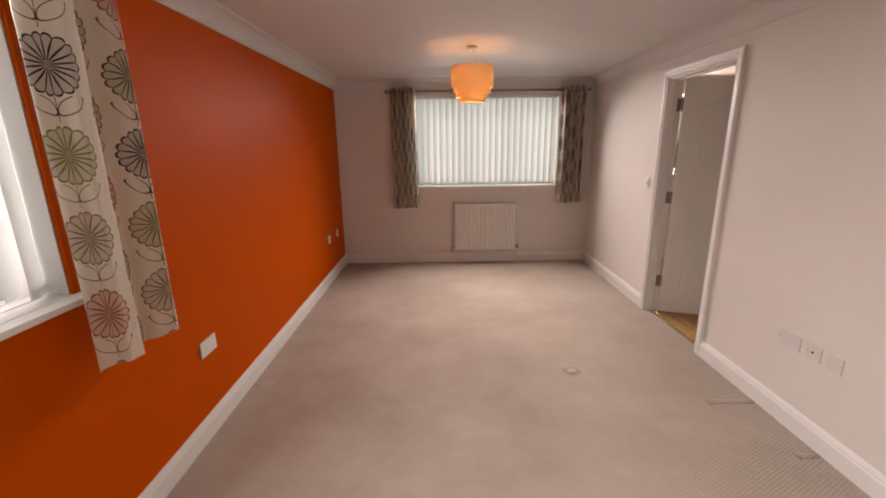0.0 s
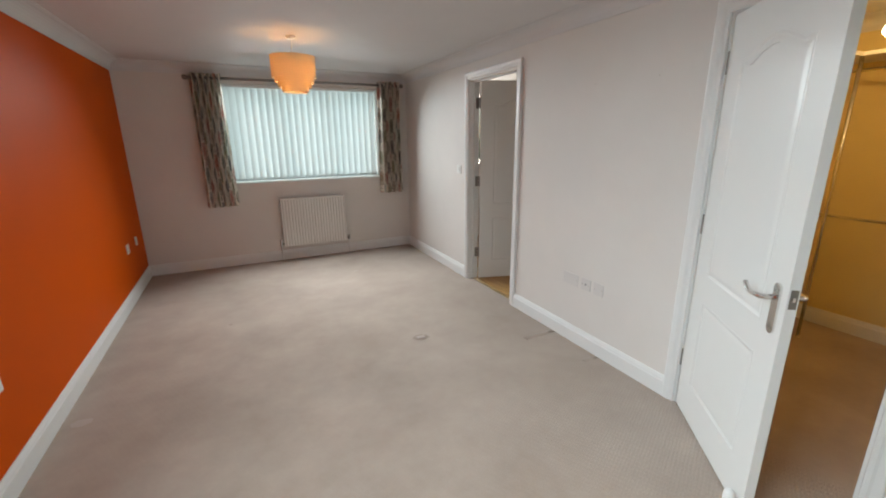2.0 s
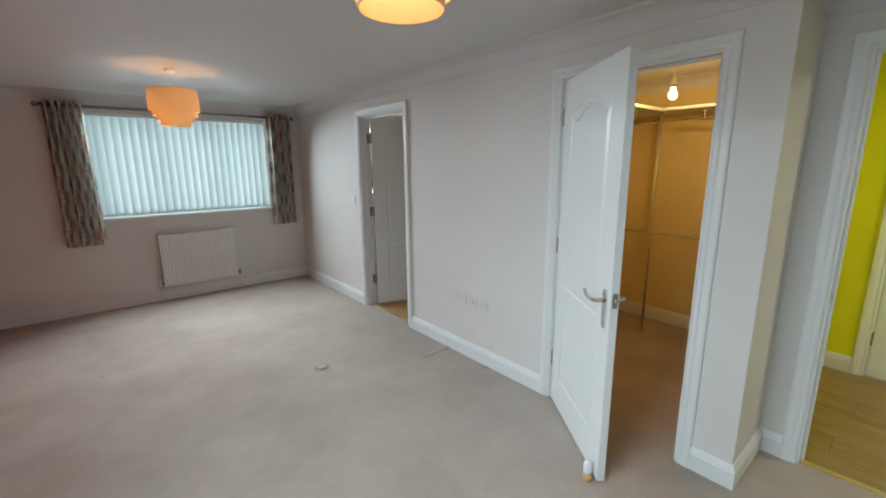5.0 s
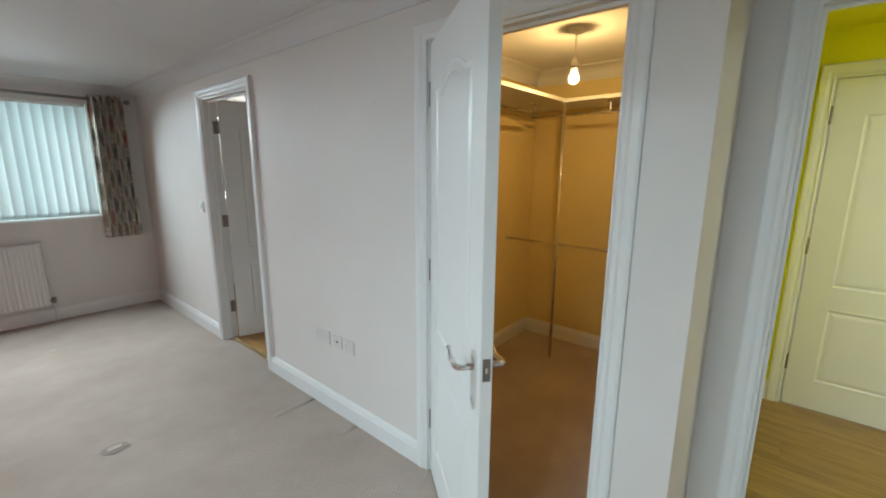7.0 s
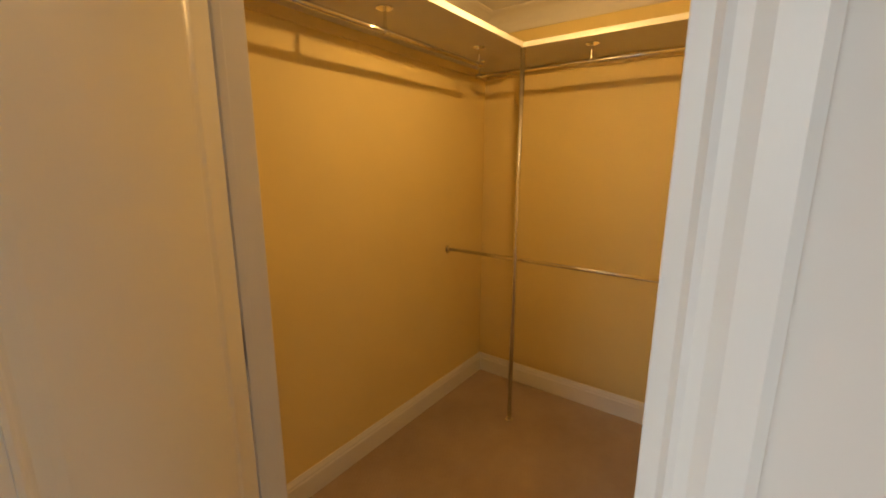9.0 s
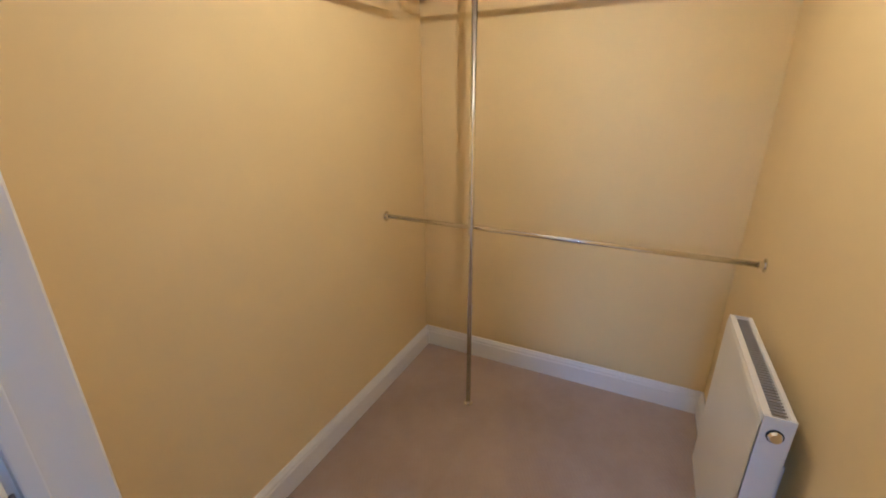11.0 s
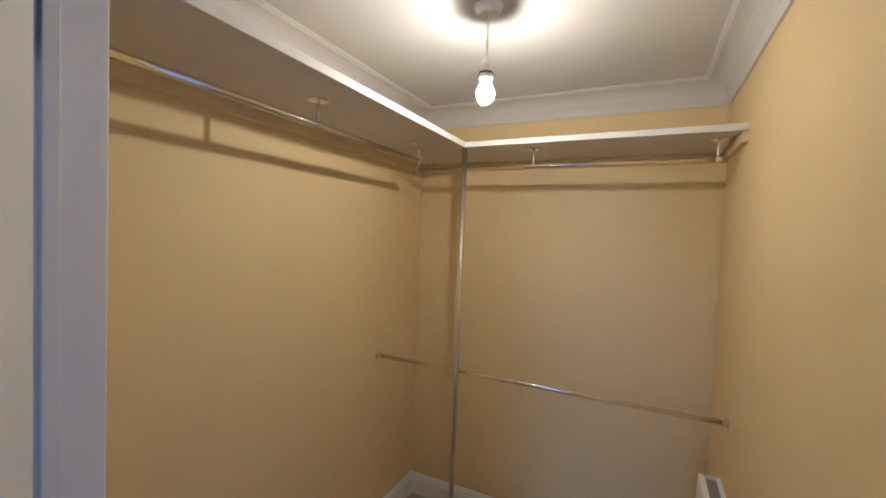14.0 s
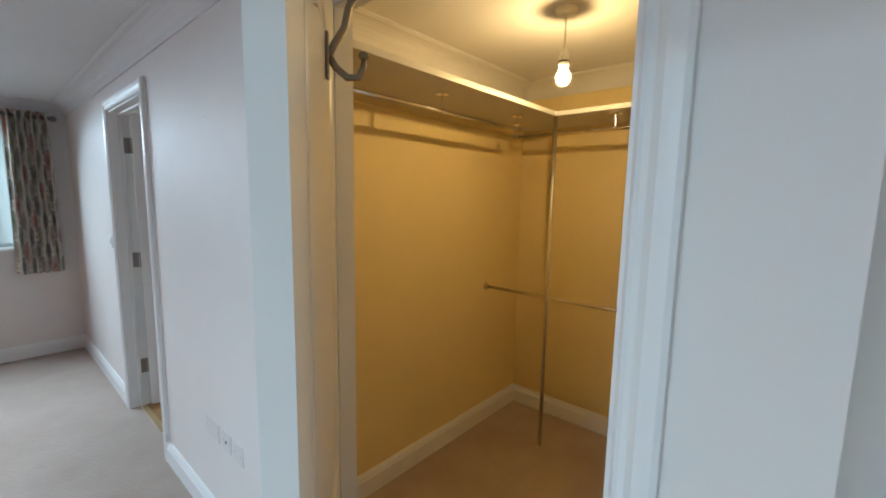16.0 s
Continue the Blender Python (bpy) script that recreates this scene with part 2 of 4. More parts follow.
STEEL = metal("worn_steel", (0.30, 0.28, 0.26), 0.4)
PEWTER = metal("pewter", (0.32, 0.29, 0.25), 0.35)
BRASS = metal("brass_strip", (0.75, 0.6, 0.35), 0.3)
GREYMET = paint("grey_fins", (0.30, 0.29, 0.28), 0.5, 0.05, 200.0, 0.2)
BLIND = thin_cloth("blind_cloth", (0.84, 0.88, 0.88), 0.42, 700.0)
SHADE = thin_cloth("shade_cloth", (0.88, 0.74, 0.54), 0.42, 500.0)
FLOWERS = flower_cloth("flower_print_cloth", 0.28)
GLASS = glass_material("window_glass")
BULB = glowing("lit_bulb_glass", (1.0, 0.80, 0.50), 3.2)
BULB_SOFT = glowing("lit_bulb_glass_in_shade", (1.0, 0.70, 0.36), 5.0)
SHELF = paint("shelf_melamine", (0.66, 0.63, 0.58), 0.4, 0.03, 60.0, 0.02)
OLDPVC = paint("painted_over_plastic", (0.69, 0.655, 0.63), 0.55, 0.03, 60.0, 0.01)
DARK = paint("dark_plastic", (0.03, 0.03, 0.03), 0.5, 0.02)
CORK = paint("orange_plastic", (0.75, 0.36, 0.14), 0.4, 0.05)
STAIN = paint("pale_carpet_stain", (0.50, 0.42, 0.38), 0.95, 0.08, 300.0, 0.3, 0.1)
STAIN_DARK = paint("dark_carpet_stain", (0.36, 0.29, 0.25), 0.95, 0.08, 300.0, 0.3, 0.1)
GRASS = paint("far_lawn", (0.08, 0.13, 0.04), 0.95, 0.2, 20.0, 0.3, 0.1)


# ---- building helpers ----
def thing(name, label="", category="", group="", kind="", m=None):
    ob = new(name)
    ob.empty_display_size = 0.05
    if m is not None:
        ob.matrix_world = m
    return tagged(ob, label, category, group, kind)


def part(name, bm, material, parent=None, label="", smooth=False, m=None):
    me = bpy.data.meshes.new(name)
    bmesh.ops.recalc_face_normals(bm, faces=bm.faces[:])
    bm.to_mesh(me)
    bm.free()
    if smooth:
        for p in me.polygons:
            p.use_smooth = True
    me.materials.append(material)
    ob = new(name, me)
    if parent is not None:
        ob.parent = parent
    if m is not None:
        ob.matrix_basis = m
    return tagged(ob, label)


def box(bm, x0, x1, y0, y1, z0, z1, bevel=0.0, m=None):
    r = bmesh.ops.create_cube(bm, size=1.0)
    vs = r["verts"]
    for v in vs:
        v.co = Vector(((x0, x1)[v.co.x > 0], (y0, y1)[v.co.y > 0], (z0, z1)[v.co.z > 0]))
    if bevel:
        es = {e for v in vs for e in v.link_edges}
        out = bmesh.ops.bevel(bm, geom=list(es), offset=bevel, segments=2, affect="EDGES", profile=0.6)
        vs = list({v for f in out["faces"] for v in f.verts} | {v for v in vs if v.is_valid})
    if m is not None:
        for v in vs:
            v.co = m @ v.co
    return bm


def boxes(*rows, bevel=0.0):
    bm = bmesh.new()
    for r in rows:
        box(bm, *r, bevel=bevel)
    return bm


def tube(bm, path, radius, sides=12, cap=True):
    """A round bar along a path of points; radius may change from point to point."""
    pts = [Vector(p) for p in path]
    rad = radius if isinstance(radius, (list, tuple)) else [radius] * len(pts)
    rings, side = [], None
    for i, p in enumerate(pts):
        d = (pts[min(i + 1, len(pts) - 1)] - pts[max(i - 1, 0)]).normalized()
        if side is None:
            side = d.cross(Vector((0, 0, 1)) if abs(d.z) < 0.9 else Vector((1, 0, 0))).normalized()
        side = (side - d * side.dot(d)).normalized()
        up = d.cross(side)
        rings.append([bm.verts.new(p + (side * math.cos(a) + up * math.sin(a)) * rad[i])
                      for a in (2 * math.pi * k / sides for k in range(sides))])
    for a, b in zip(rings, rings[1:]):
        for k in range(sides):
            bm.faces.new((a[k], a[(k + 1) % sides], b[(k + 1) % sides], b[k]))
    if cap:
        bm.faces.new(rings[0][::-1])
        bm.faces.new(rings[-1])
    return bm


def lathe(bm, profile, centre=(0, 0, 0), sides=32):
    """Turn a profile of (radius, z) round the upright line through centre."""
    c = Vector(centre)
    rings = [[bm.verts.new(c + Vector((max(r, 1e-4) * math.cos(a), max(r, 1e-4) * math.sin(a), z)))
              for a in (2 * math.pi * k / sides for k in range(sides))] for r, z in profile]
    for a, b in zip(rings, rings[1:]):
        for k in range(sides):
            bm.faces.new((a[k], a[(k + 1) % sides], b[(k + 1) % sides], b[k]))
    return bm


def sweep(bm, path, profile, normal, closed=False):
    """Run a profile of (out, along normal) along a mitred path; out is to the left of the way when normal points at the viewer."""
    n, pts = Vector(normal), [Vector(p) for p in path]
    k = len(pts)
    dirs = [(pts[(i + 1) % k] - pts[i]).normalized() for i in range(k)]
    rings = []
    for i, p in enumerate(pts):
        if closed:
            s0, s1 = n.cross(dirs[i - 1]), n.cross(dirs[i])
        else:
            s0, s1 = n.cross(dirs[max(i - 1, 0)]), n.cross(dirs[min(i, k - 2)])
        s = (s0 + s1) / (1 + s0.dot(s1))
        rings.append([bm.verts.new(p + s * a + n * b) for a, b in profile])
    pairs = list(zip(rings, rings[1:])) + ([(rings[-1], rings[0])] if closed else [])
    m = len(profile)
    for a, b in pairs:
        for j in range(m):
            bm.faces.new((a[j], a[(j + 1) % m], b[(j + 1) % m], b[j]))
    if not closed:
        bm.faces.new(rings[0])
        bm.faces.new(rings[-1][::-1])
    return bm


def wall(name, axis, lo, hi, a0, a1, z1, material, label, holes=(), z0=0.0):
    """A wall across an axis from lo to hi, from a0 to a1, with holes (a0, a1, z0, z1) through it."""
    bm = bmesh.new()

    def piece(p0, p1, q0, q1):
        if p1 - p0 > 1e-4 and q1 - q0 > 1e-4:
            box(bm, *((lo, hi, p0, p1) if axis == "x" else (p0, p1, lo, hi)), q0, q1)
    at = a0
    for h0, h1, hz0, hz1 in sorted(holes):
        piece(at, h0, z0, z1)
        piece(h0, h1, z0, hz0)
        piece(h0, h1, hz1, z1)
        at = h1
    piece(at, a1, z0, z1)
    return tagged(part(name, bm, material), label, "wall", kind="structure")


# ---- the plan ----
WEST, EAST, NORTH, SOUTH = -1.13, 2.0, 5.5, -1.0
RECESS, NIB = 2.45, 0.328
TOP = 2.25
CW, CE, CS, CN = 2.10, 3.95, 0.43, 1.925
DOOR_H = 2.005
CLOSET_DOOR = (0.567, 1.375, 0.0, DOOR_H)
ENSUITE_DOOR = (2.995, 3.79, 0.0, DOOR_H)
HALL_DOOR = (-0.63, 0.165, 0.0, DOOR_H)
FAR_DOOR = (-0.725, 0.068, 0.0, DOOR_H)
N_WIN = (-0.19, 1.60, 0.985, 2.075)
W_WIN = (-0.22, 1.575, 1.03, 2.075)
E_WIN = (2.8, 3.4, 1.1, 2.05)

wall("wall_west", "x", WEST - 0.3, WEST, SOUTH - 0.1, NORTH, TOP, ORANGE, "bedroom wall painted strong orange", [W_WIN])
wall("wall_north", "y", NORTH, NORTH + 0.3, WEST - 0.3, 4.05, TOP, BEIGE, "pale pinkish bedroom wall under the window", [N_WIN, E_WIN])
wall("wall_east", "x", EAST, 2.05, 0.395, NORTH, TOP, BEIGE, "pale plain bedroom wall with two door openings", [CLOSET_DOOR, ENSUITE_DOOR])
wall("wall_nib", "y", NIB, 0.395, EAST, RECESS, TOP, BEIGE, "pale return of the wall beside the wardrobe room")
wall("wall_recess", "x", RECESS, 2.50, SOUTH - 0.1, 0.395, TOP, BEIGE, "pale set-back wall round the hall doorway", [HALL_DOOR])
wall("wall_south", "y", SOUTH - 0.1, SOUTH, WEST, RECESS, TOP, BEIGE, "pale plain bedroom wall")
wall("wall_closet_west", "x", 2.05, CW, 0.395, 2.02, TOP, CREAM, "cream wall of the walk-in wardrobe beside its door", [CLOSET_DOOR])
wall("wall_closet_south", "y", 0.395, CS, CW, CE, TOP, CREAM, "cream wall of the walk-in wardrobe behind the radiator")
wall("wall_closet_north", "y", CN, 2.02, CW, CE, TOP, CREAM, "cream long wall of the walk-in wardrobe")
wall("wall_closet_east", "x", CE, 4.05, 0.395, 2.02, TOP, CREAM, "cream end wall of the walk-in wardrobe")
wall("wall_hall_north", "y", NIB, 0.395, 2.55, CE, TOP, YELLOW, "acid yellow hall wall")
wall("wall_hall_west", "x", 2.50, 2.55, -2.0, 0.395, TOP, YELLOW, "acid yellow hall wall round the bedroom doorway", [HALL_DOOR])
wall("wall_hall_east", "x", CE, 4.05, -2.0, 0.395, TOP, YELLOW, "acid yellow hall wall round a white door", [FAR_DOOR])
wall("wall_hall_south", "y", -2.1, -2.0, 2.5, 4.05, TOP, YELLOW, "acid yellow end wall of the hall")
wall("wall_ensuite_west", "x", 2.05, 2.10, 2.02, NORTH, TOP, BEIGE, "pale shower room wall round its doorway", [ENSUITE_DOOR])
wall("wall_ensuite_east", "x", 4.0, 4.05, 2.1, NORTH, TOP, BEIGE, "pale shower room wall")
wall("wall_ensuite_south", "y", 2.02, 2.10, 2.10, 4.05, TOP, BEIGE, "pale shower room wall")

for nm, lab, r in (("ceiling_bedroom", "white painted bedroom ceiling", (WEST - 0.3, 2.05, SOUTH - 0.1, NORTH + 0.3)),
                   ("ceiling_recess", "white painted ceiling before the hall doorway", (2.05, 2.50, SOUTH - 0.1, 0.395)),
                   ("ceiling_closet", "white painted wardrobe room ceiling", (2.05, 4.05, 0.395, 2.02)),
                   ("ceiling_hall", "white painted hall ceiling", (2.50, 4.05, -2.1, 0.395)),
                   ("ceiling_ensuite", "white painted shower room ceiling", (2.05, 4.05, 2.02, NORTH + 0.3))):
    tagged(part(nm, boxes((*r, TOP, TOP + 0.12)), YELLOW if "hall" in nm else CEIL), lab, "ceiling", kind="structure")

tagged(part("floor_bedroom", boxes((WEST - 0.3, 2.06, SOUTH - 0.1, NORTH + 0.3, -0.1, 0)), CARPET),
       "beige looped carpet with worn and stained patches", "floor", kind="structure")
tagged(part("floor_recess", boxes((2.06, 2.49, SOUTH - 0.1, 0.395, -0.1, 0)), CARPET), "beige looped carpet before the hall doorway", "floor", kind="structure")
tagged(part("floor_closet", boxes((2.06, 4.05, 0.395, 2.02, -0.1, 0)), CARPET), "beige looped carpet in the walk-in wardrobe", "floor", kind="structure")
hall_floor = tagged(part("floor_hall", boxes((2.49, 4.05, -2.1, 0.395, -0.1, -0.012)), OAK), "oak laminate hall floor in long planks", "floor", kind="structure")
wet_floor = tagged(part("floor_ensuite", boxes((2.06, 4.05, 2.02, NORTH + 0.3, -0.1, -0.012)), OAK), "oak laminate shower room floor", "floor", kind="structure")
tagged(part("ground", boxes((-400, 400, 6.5, 800, -3.0, -2.9), (-400, -2.5, -400, 6.5, -3.0, -2.9)), GRASS), "green lawn outside, far below the windows", "ground", kind="structure")


# ---- trims ----
SKIRT = [(0, 0), (0.018, 0), (0.018, 0.088), (0.014, 0.096), (0.014, 0.104), (0.008, 0.116), (0.006, 0.122), (0, 0.122)]
COVE = [(0, 0), (0, -0.10), (0.008, -0.10), (0.010, -0.090)] + [
    (0.010 + 0.082 * (1 - math.cos(a)), -0.090 + 0.078 * math.sin(a)) for a in (radians(d) for d in range(15, 91, 15))] + [(0.098, -0.008), (0.105, -0.006), (0.105, 0)]
ARCH = [(0, 0), (0, 0.012), (0.006, 0.016), (0.012, 0.013), (0.022, 0.014), (0.034, 0.020), (0.046, 0.021), (0.058, 0.021), (0.066, 0.016), (0.066, 0)]


def skirting(name, label, pts):
    tagged(part(name, sweep(bmesh.new(), [(x, y, 0.0) for x, y in pts], SKIRT, (0, 0, 1)), GLOSS), label, "skirting board", kind="structure")


def coving(name, label, pts):
    tagged(part(name, sweep(bmesh.new(), [(x, y, TOP) for x, y in pts], COVE, (0, 0, 1), True), CEIL), label, "coving", kind="structure")


A = 0.062
skirting("baseboard_1", "white moulded skirting board round the nib", [(RECESS, HALL_DOOR[1] + A), (RECESS, NIB), (EAST, NIB), (EAST, CLOSET_DOOR[0] - A)])
skirting("baseboard_2", "white moulded skirting board between the two doorways", [(EAST, CLOSET_DOOR[1] + A), (EAST, ENSUITE_DOOR[0] - A)])
skirting("baseboard_3", "white moulded skirting board round the bedroom", [(EAST, ENSUITE_DOOR[1] + A), (EAST, NORTH), (WEST, NORTH), (WEST, SOUTH), (RECESS, SOUTH), (RECESS, HALL_DOOR[0] - A)])
skirting("baseboard_4", "white moulded skirting board round the walk-in wardrobe", [(CW, CLOSET_DOOR[0] - A), (CW, CS), (CE, CS), (CE, CN), (CW, CN), (CW, CLOSET_DOOR[1] + A)])
skirting("baseboard_5", "white moulded skirting board in the hall", [(CE, FAR_DOOR[1] + A), (CE, NIB), (2.55, NIB), (2.55, HALL_DOOR[1] + A)])
skirting("baseboard_6", "white moulded skirting board in the hall", [(2.55, HALL_DOOR[0] - A), (2.55, -2.0), (CE, -2.0), (CE, FAR_DOOR[0] - A)])
coving("trim_coving_bedroom", "white plaster coving round the bedroom ceiling", [(WEST, SOUTH), (RECESS, SOUTH), (RECESS, NIB), (EAST, NIB), (EAST, NORTH), (WEST, NORTH)])
coving("trim_coving_closet", "white plaster coving round the wardrobe room ceiling", [(CW, CS), (CE, CS), (CE, CN), (CW, CN)])


def doorway(number, hole, x0, x1, stop_x):
    """Lining, stop and architraves of a doorway through a wall from x0 to x1."""
    y0, y1, _, h = hole
    fr = thing("door_frame_%d" % number, "white painted timber door lining and architraves", "door frame", kind="structure")
    part("lining", boxes((x0, x1, y0 - 0.002, y0 + 0.014, 0, h), (x0, x1, y1 - 0.014, y1 + 0.002, 0, h), (x0, x1, y0 + 0.014, y1 - 0.014, h - 0.014, h + 0.002)), GLOSS, fr)
    s0, s1 = stop_x
    part("stop", boxes((s0, s1, y0 + 0.014, y0 + 0.027, 0, h - 0.014), (s0, s1, y1 - 0.027, y1 - 0.014, 0, h - 0.014),
                       (s0, s1, y0 + 0.027, y1 - 0.027, h - 0.027, h - 0.014), bevel=0.002), GLOSS, fr)
    r = 0.004
    for face, nx in ((x0, -1), (x1, 1)):
        path = [(face, y0 + r, 0), (face, y0 + r, h - r), (face, y1 - r, h - r), (face, y1 - r, 0)]
        if nx < 0:
            path = path[::-1]
        # the way round must keep the wall on its left, seen from the room
        side = Vector((nx, 0, 0)).cross(Vector((0, 0, 1 if path[0][1] < path[-1][1] else 1)))
        if side.y * (1 if path[0][1] > path[-1][1] else -1) < 0:
            path = path[::-1]
        part("architrave", sweep(bmesh.new(), path, ARCH, (nx, 0, 0)), GLOSS, fr)
    return fr


doorway(1, CLOSET_DOOR, EAST, CW, (2.037, 2.055))
doorway(2, ENSUITE_DOOR, EAST, 2.10, (2.043, 2.063))
hall_frame = doorway(3, HALL_DOOR, RECESS, 2.55, (2.49, 2.51))
doorway(4, FAR_DOOR, CE, 4.05, (3.987, 4.0))
part("strike_plate", boxes((2.452, 2.476, HALL_DOOR[1] - 0.0165, HALL_DOOR[1] - 0.0135, 0.87, 0.93), bevel=0.001), CHROME, hall_frame, "worn chrome strike plate")
tagged(part("threshold_strip", boxes((2.47, 2.51, HALL_DOOR[0] + 0.015, HALL_DOOR[1] - 0.015, -0.005, 0.004), bevel=0.0015), BRASS), "thin metal strip between carpet and laminate", "threshold strip", kind="structure")
tagged(part("threshold_strip", boxes((2.045, 2.08, ENSUITE_DOOR[0] + 0.015, ENSUITE_DOOR[1] - 0.015, -0.005, 0.004), bevel=0.0015), BRASS), "thin metal strip between carpet and laminate", "threshold strip", kind="structure")


# ---- doors ----
LEAF, THICK = 0.762, 0.035
SINK = 0.005
# from the face down a quirk, over an ovolo to the sunk bed and up again to the raised field
BEAD = [(-0.003, -0.0045), (-0.003, 0.0008), (0.001, 0.0014), (0.005, 0.0006), (0.009, -0.0016), (0.014, -0.0036), (0.019, -0.0040),
        (0.030, -0.0018), (0.040, -0.0008), (0.043, -0.0008), (0.043, -0.0052)]


def panel_outline(x0, x1, z0, z1, rise):
    """A rectangle whose top edge swells into a flat arch."""
    pts = [(x0, z0), (x1, z0), (x1, z1)]
    if rise:
        for i in range(1, 16):
            s = i / 16
            pts.append((x1 + (x0 - x1) * s, z1 + rise * math.sin(math.pi * min(max((s - 0.12) / 0.76, 0), 1)) ** 1.15))
    return pts + [(x0, z1)]


def door_skin(y, n, outlines):
    """The face of a door as one sheet, SINK thick, with an opening for each panel."""
    bm = bmesh.new()
    edges = []
    for loop in ([(0.003, 0.008), (LEAF, 0.008), (LEAF, 1.985), (0.003, 1.985)], *outlines):
        vs = [bm.verts.new((x, y, z)) for x, z in loop]
        edges += [bm.edges.new((a, b)) for a, b in zip(vs, vs[1:] + vs[:1])]
    bmesh.ops.triangle_fill(bm, use_beauty=True, use_dissolve=False, edges=edges)
    out = bmesh.ops.extrude_face_region(bm, geom=bm.faces[:])
    for v in out["geom"]:
        if isinstance(v, bmesh.types.BMVert):
            v.co.y -= n * SINK
    return bm


def make_door(name, label, m, front, handles=()):
    """A moulded two-panel door, hinged on the line x = y = 0, reaching along +x; front: the side of its knuckles, y = 0; the leaf lies on the other side of it, by front's sign."""
    y0, y1 = (0.0, THICK) if front > 0 else (-THICK, 0.0)
    door = part(name, boxes((0.003, LEAF, y0 + SINK, y1 - SINK, 0.008, 1.985)), DOORPAINT)
    door.matrix_world = m
    tagged(door, label, "door", kind="structure")
    outlines = (panel_outline(0.135, LEAF - 0.135, 0.80, 1.79, 0.055), panel_outline(0.135, LEAF - 0.135, 0.195, 0.665, 0))
    for y, n in ((y0, -1), (y1, 1)):
        part("door_skin", door_skin(y, n, outlines), DOORPAINT, door)
        for out in outlines:
            pts = [Vector((x, y, z)) for x, z in (out if n < 0 else out[::-1])]
            part("panel_moulding", sweep(bmesh.new(), pts, BEAD, (0, n, 0), True), DOORPAINT, door)
            bm = bmesh.new()
            mid_x, mid_z = LEAF / 2, (out[0][1] + out[2][1]) / 2
            kx, kz = 1 - 0.041 / (LEAF / 2 - 0.135), 1 - 0.041 / (out[2][1] - mid_z)
            bm.faces.new([bm.verts.new((mid_x + (x - mid_x) * kx, y - n * 0.0009, mid_z + (z - mid_z) * kz)) for x, z in out])
            part("panel_field", bm, DOORPAINT, door)
    for z in (1.792, 1.037, 0.288):
        bm = bmesh.new()
        tube(bm, [(-0.002, 0, z - 0.05), (-0.002, 0, z + 0.05)], 0.006, 10)
        for k in range(1, 5):
            tube(bm, [(-0.002, 0, z - 0.05 + 0.02 * k - 0.001), (-0.002, 0, z - 0.05 + 0.02 * k + 0.001)], 0.0068, 10)
        box(bm, -0.0005, 0.0025, min(0, 0.032 * front), max(0, 0.032 * front), z - 0.05, z + 0.05)
        part("hinge", bm, STEEL, door, "dull steel butt hinge")
    for side in handles:
        lever_handle(door, y0 if side < 0 else y1, side)
    if handles:
        bm = boxes((LEAF - 0.001, LEAF + 0.0015, y0 + 0.006, y1 - 0.006, 0.895, 0.965))
        lp = part("latch_plate", bm, STEEL, door, "dull steel latch plate")
        part("latch_bolt", boxes((LEAF, LEAF + 0.008, y0 + 0.012, y1 - 0.014, 0.922, 0.940), bevel=0.002), CHROME, lp)
    return door


def lever_handle(door, y, side):
    x = LEAF - 0.055
    bm = bmesh.new()
    ys = (y, y + side * 0.007)
    box(bm, x - 0.02, x + 0.02, min(ys), max(ys), 0.80, 0.95)
    for zc in (0.80, 0.95):
        vs = [[bm.verts.new((x + 0.02 * math.cos(a), yy, zc + 0.02 * math.sin(a))) for a in (2 * math.pi * k / 20 for k in range(20))] for yy in ys]
        for k in range(20):
            bm.faces.new((vs[0][k], vs[0][(k + 1) % 20], vs[1][(k + 1) % 20], vs[1][k]))
        bm.faces.new(vs[0]), bm.faces.new(vs[1])
    plate = part("handle_plate", bm, CHROME, door, "chrome handle back plate")
    bm = bmesh.new()
    z = 0.918
    way = [(x, y, z), (x, y + side * 0.045, z), (x - 0.006, y + side * 0.054, z), (x - 0.02, y + side * 0.057, z), (x - 0.05, y + side * 0.055, z - 0.006),
           (x - 0.08, y + side * 0.055, z - 0.004), (x - 0.10, y + side * 0.055, z + 0.006), (x - 0.113, y + side * 0.055, z + 0.019)]
    tube(bm, way, [0.010, 0.010, 0.010, 0.010, 0.0095, 0.009, 0.0085, 0.008], 14)
    part("lever", bm, CHROME, plate, smooth=True)


door_1 = make_door("door_1", "white moulded two-panel door standing half open to the wardrobe room", pose(2.0, 1.36, 0, 0, 0, -127), 1, (-1, 1))
door_2 = make_door("door_2", "white moulded two-panel door standing open into the shower room", pose(2.110, 3.769, 0, 0, 0, -18), -1, ())
door_3 = make_door("door_3", "closed white moulded two-panel hall door", pose(3.95, 0.053, 0, 0, 0, -90), 1, ())
for z in (1.792, 1.037, 0.288):
    tagged(part("hinge_leaf", boxes((2.066, 2.100, 3.7725, 3.7755, z - 0.05, z + 0.05)), STEEL, bpy.data.objects["door_frame_2"]), "dull steel hinge leaf on the lining")

for z in (1.792, 1.037, 0.288):
    tagged(part("hinge_leaf", boxes((2.003, 2.034, 1.3582, 1.3612, z - 0.05, z + 0.05)), STEEL, bpy.data.objects["door_frame_1"]), "dull steel hinge leaf on the lining")

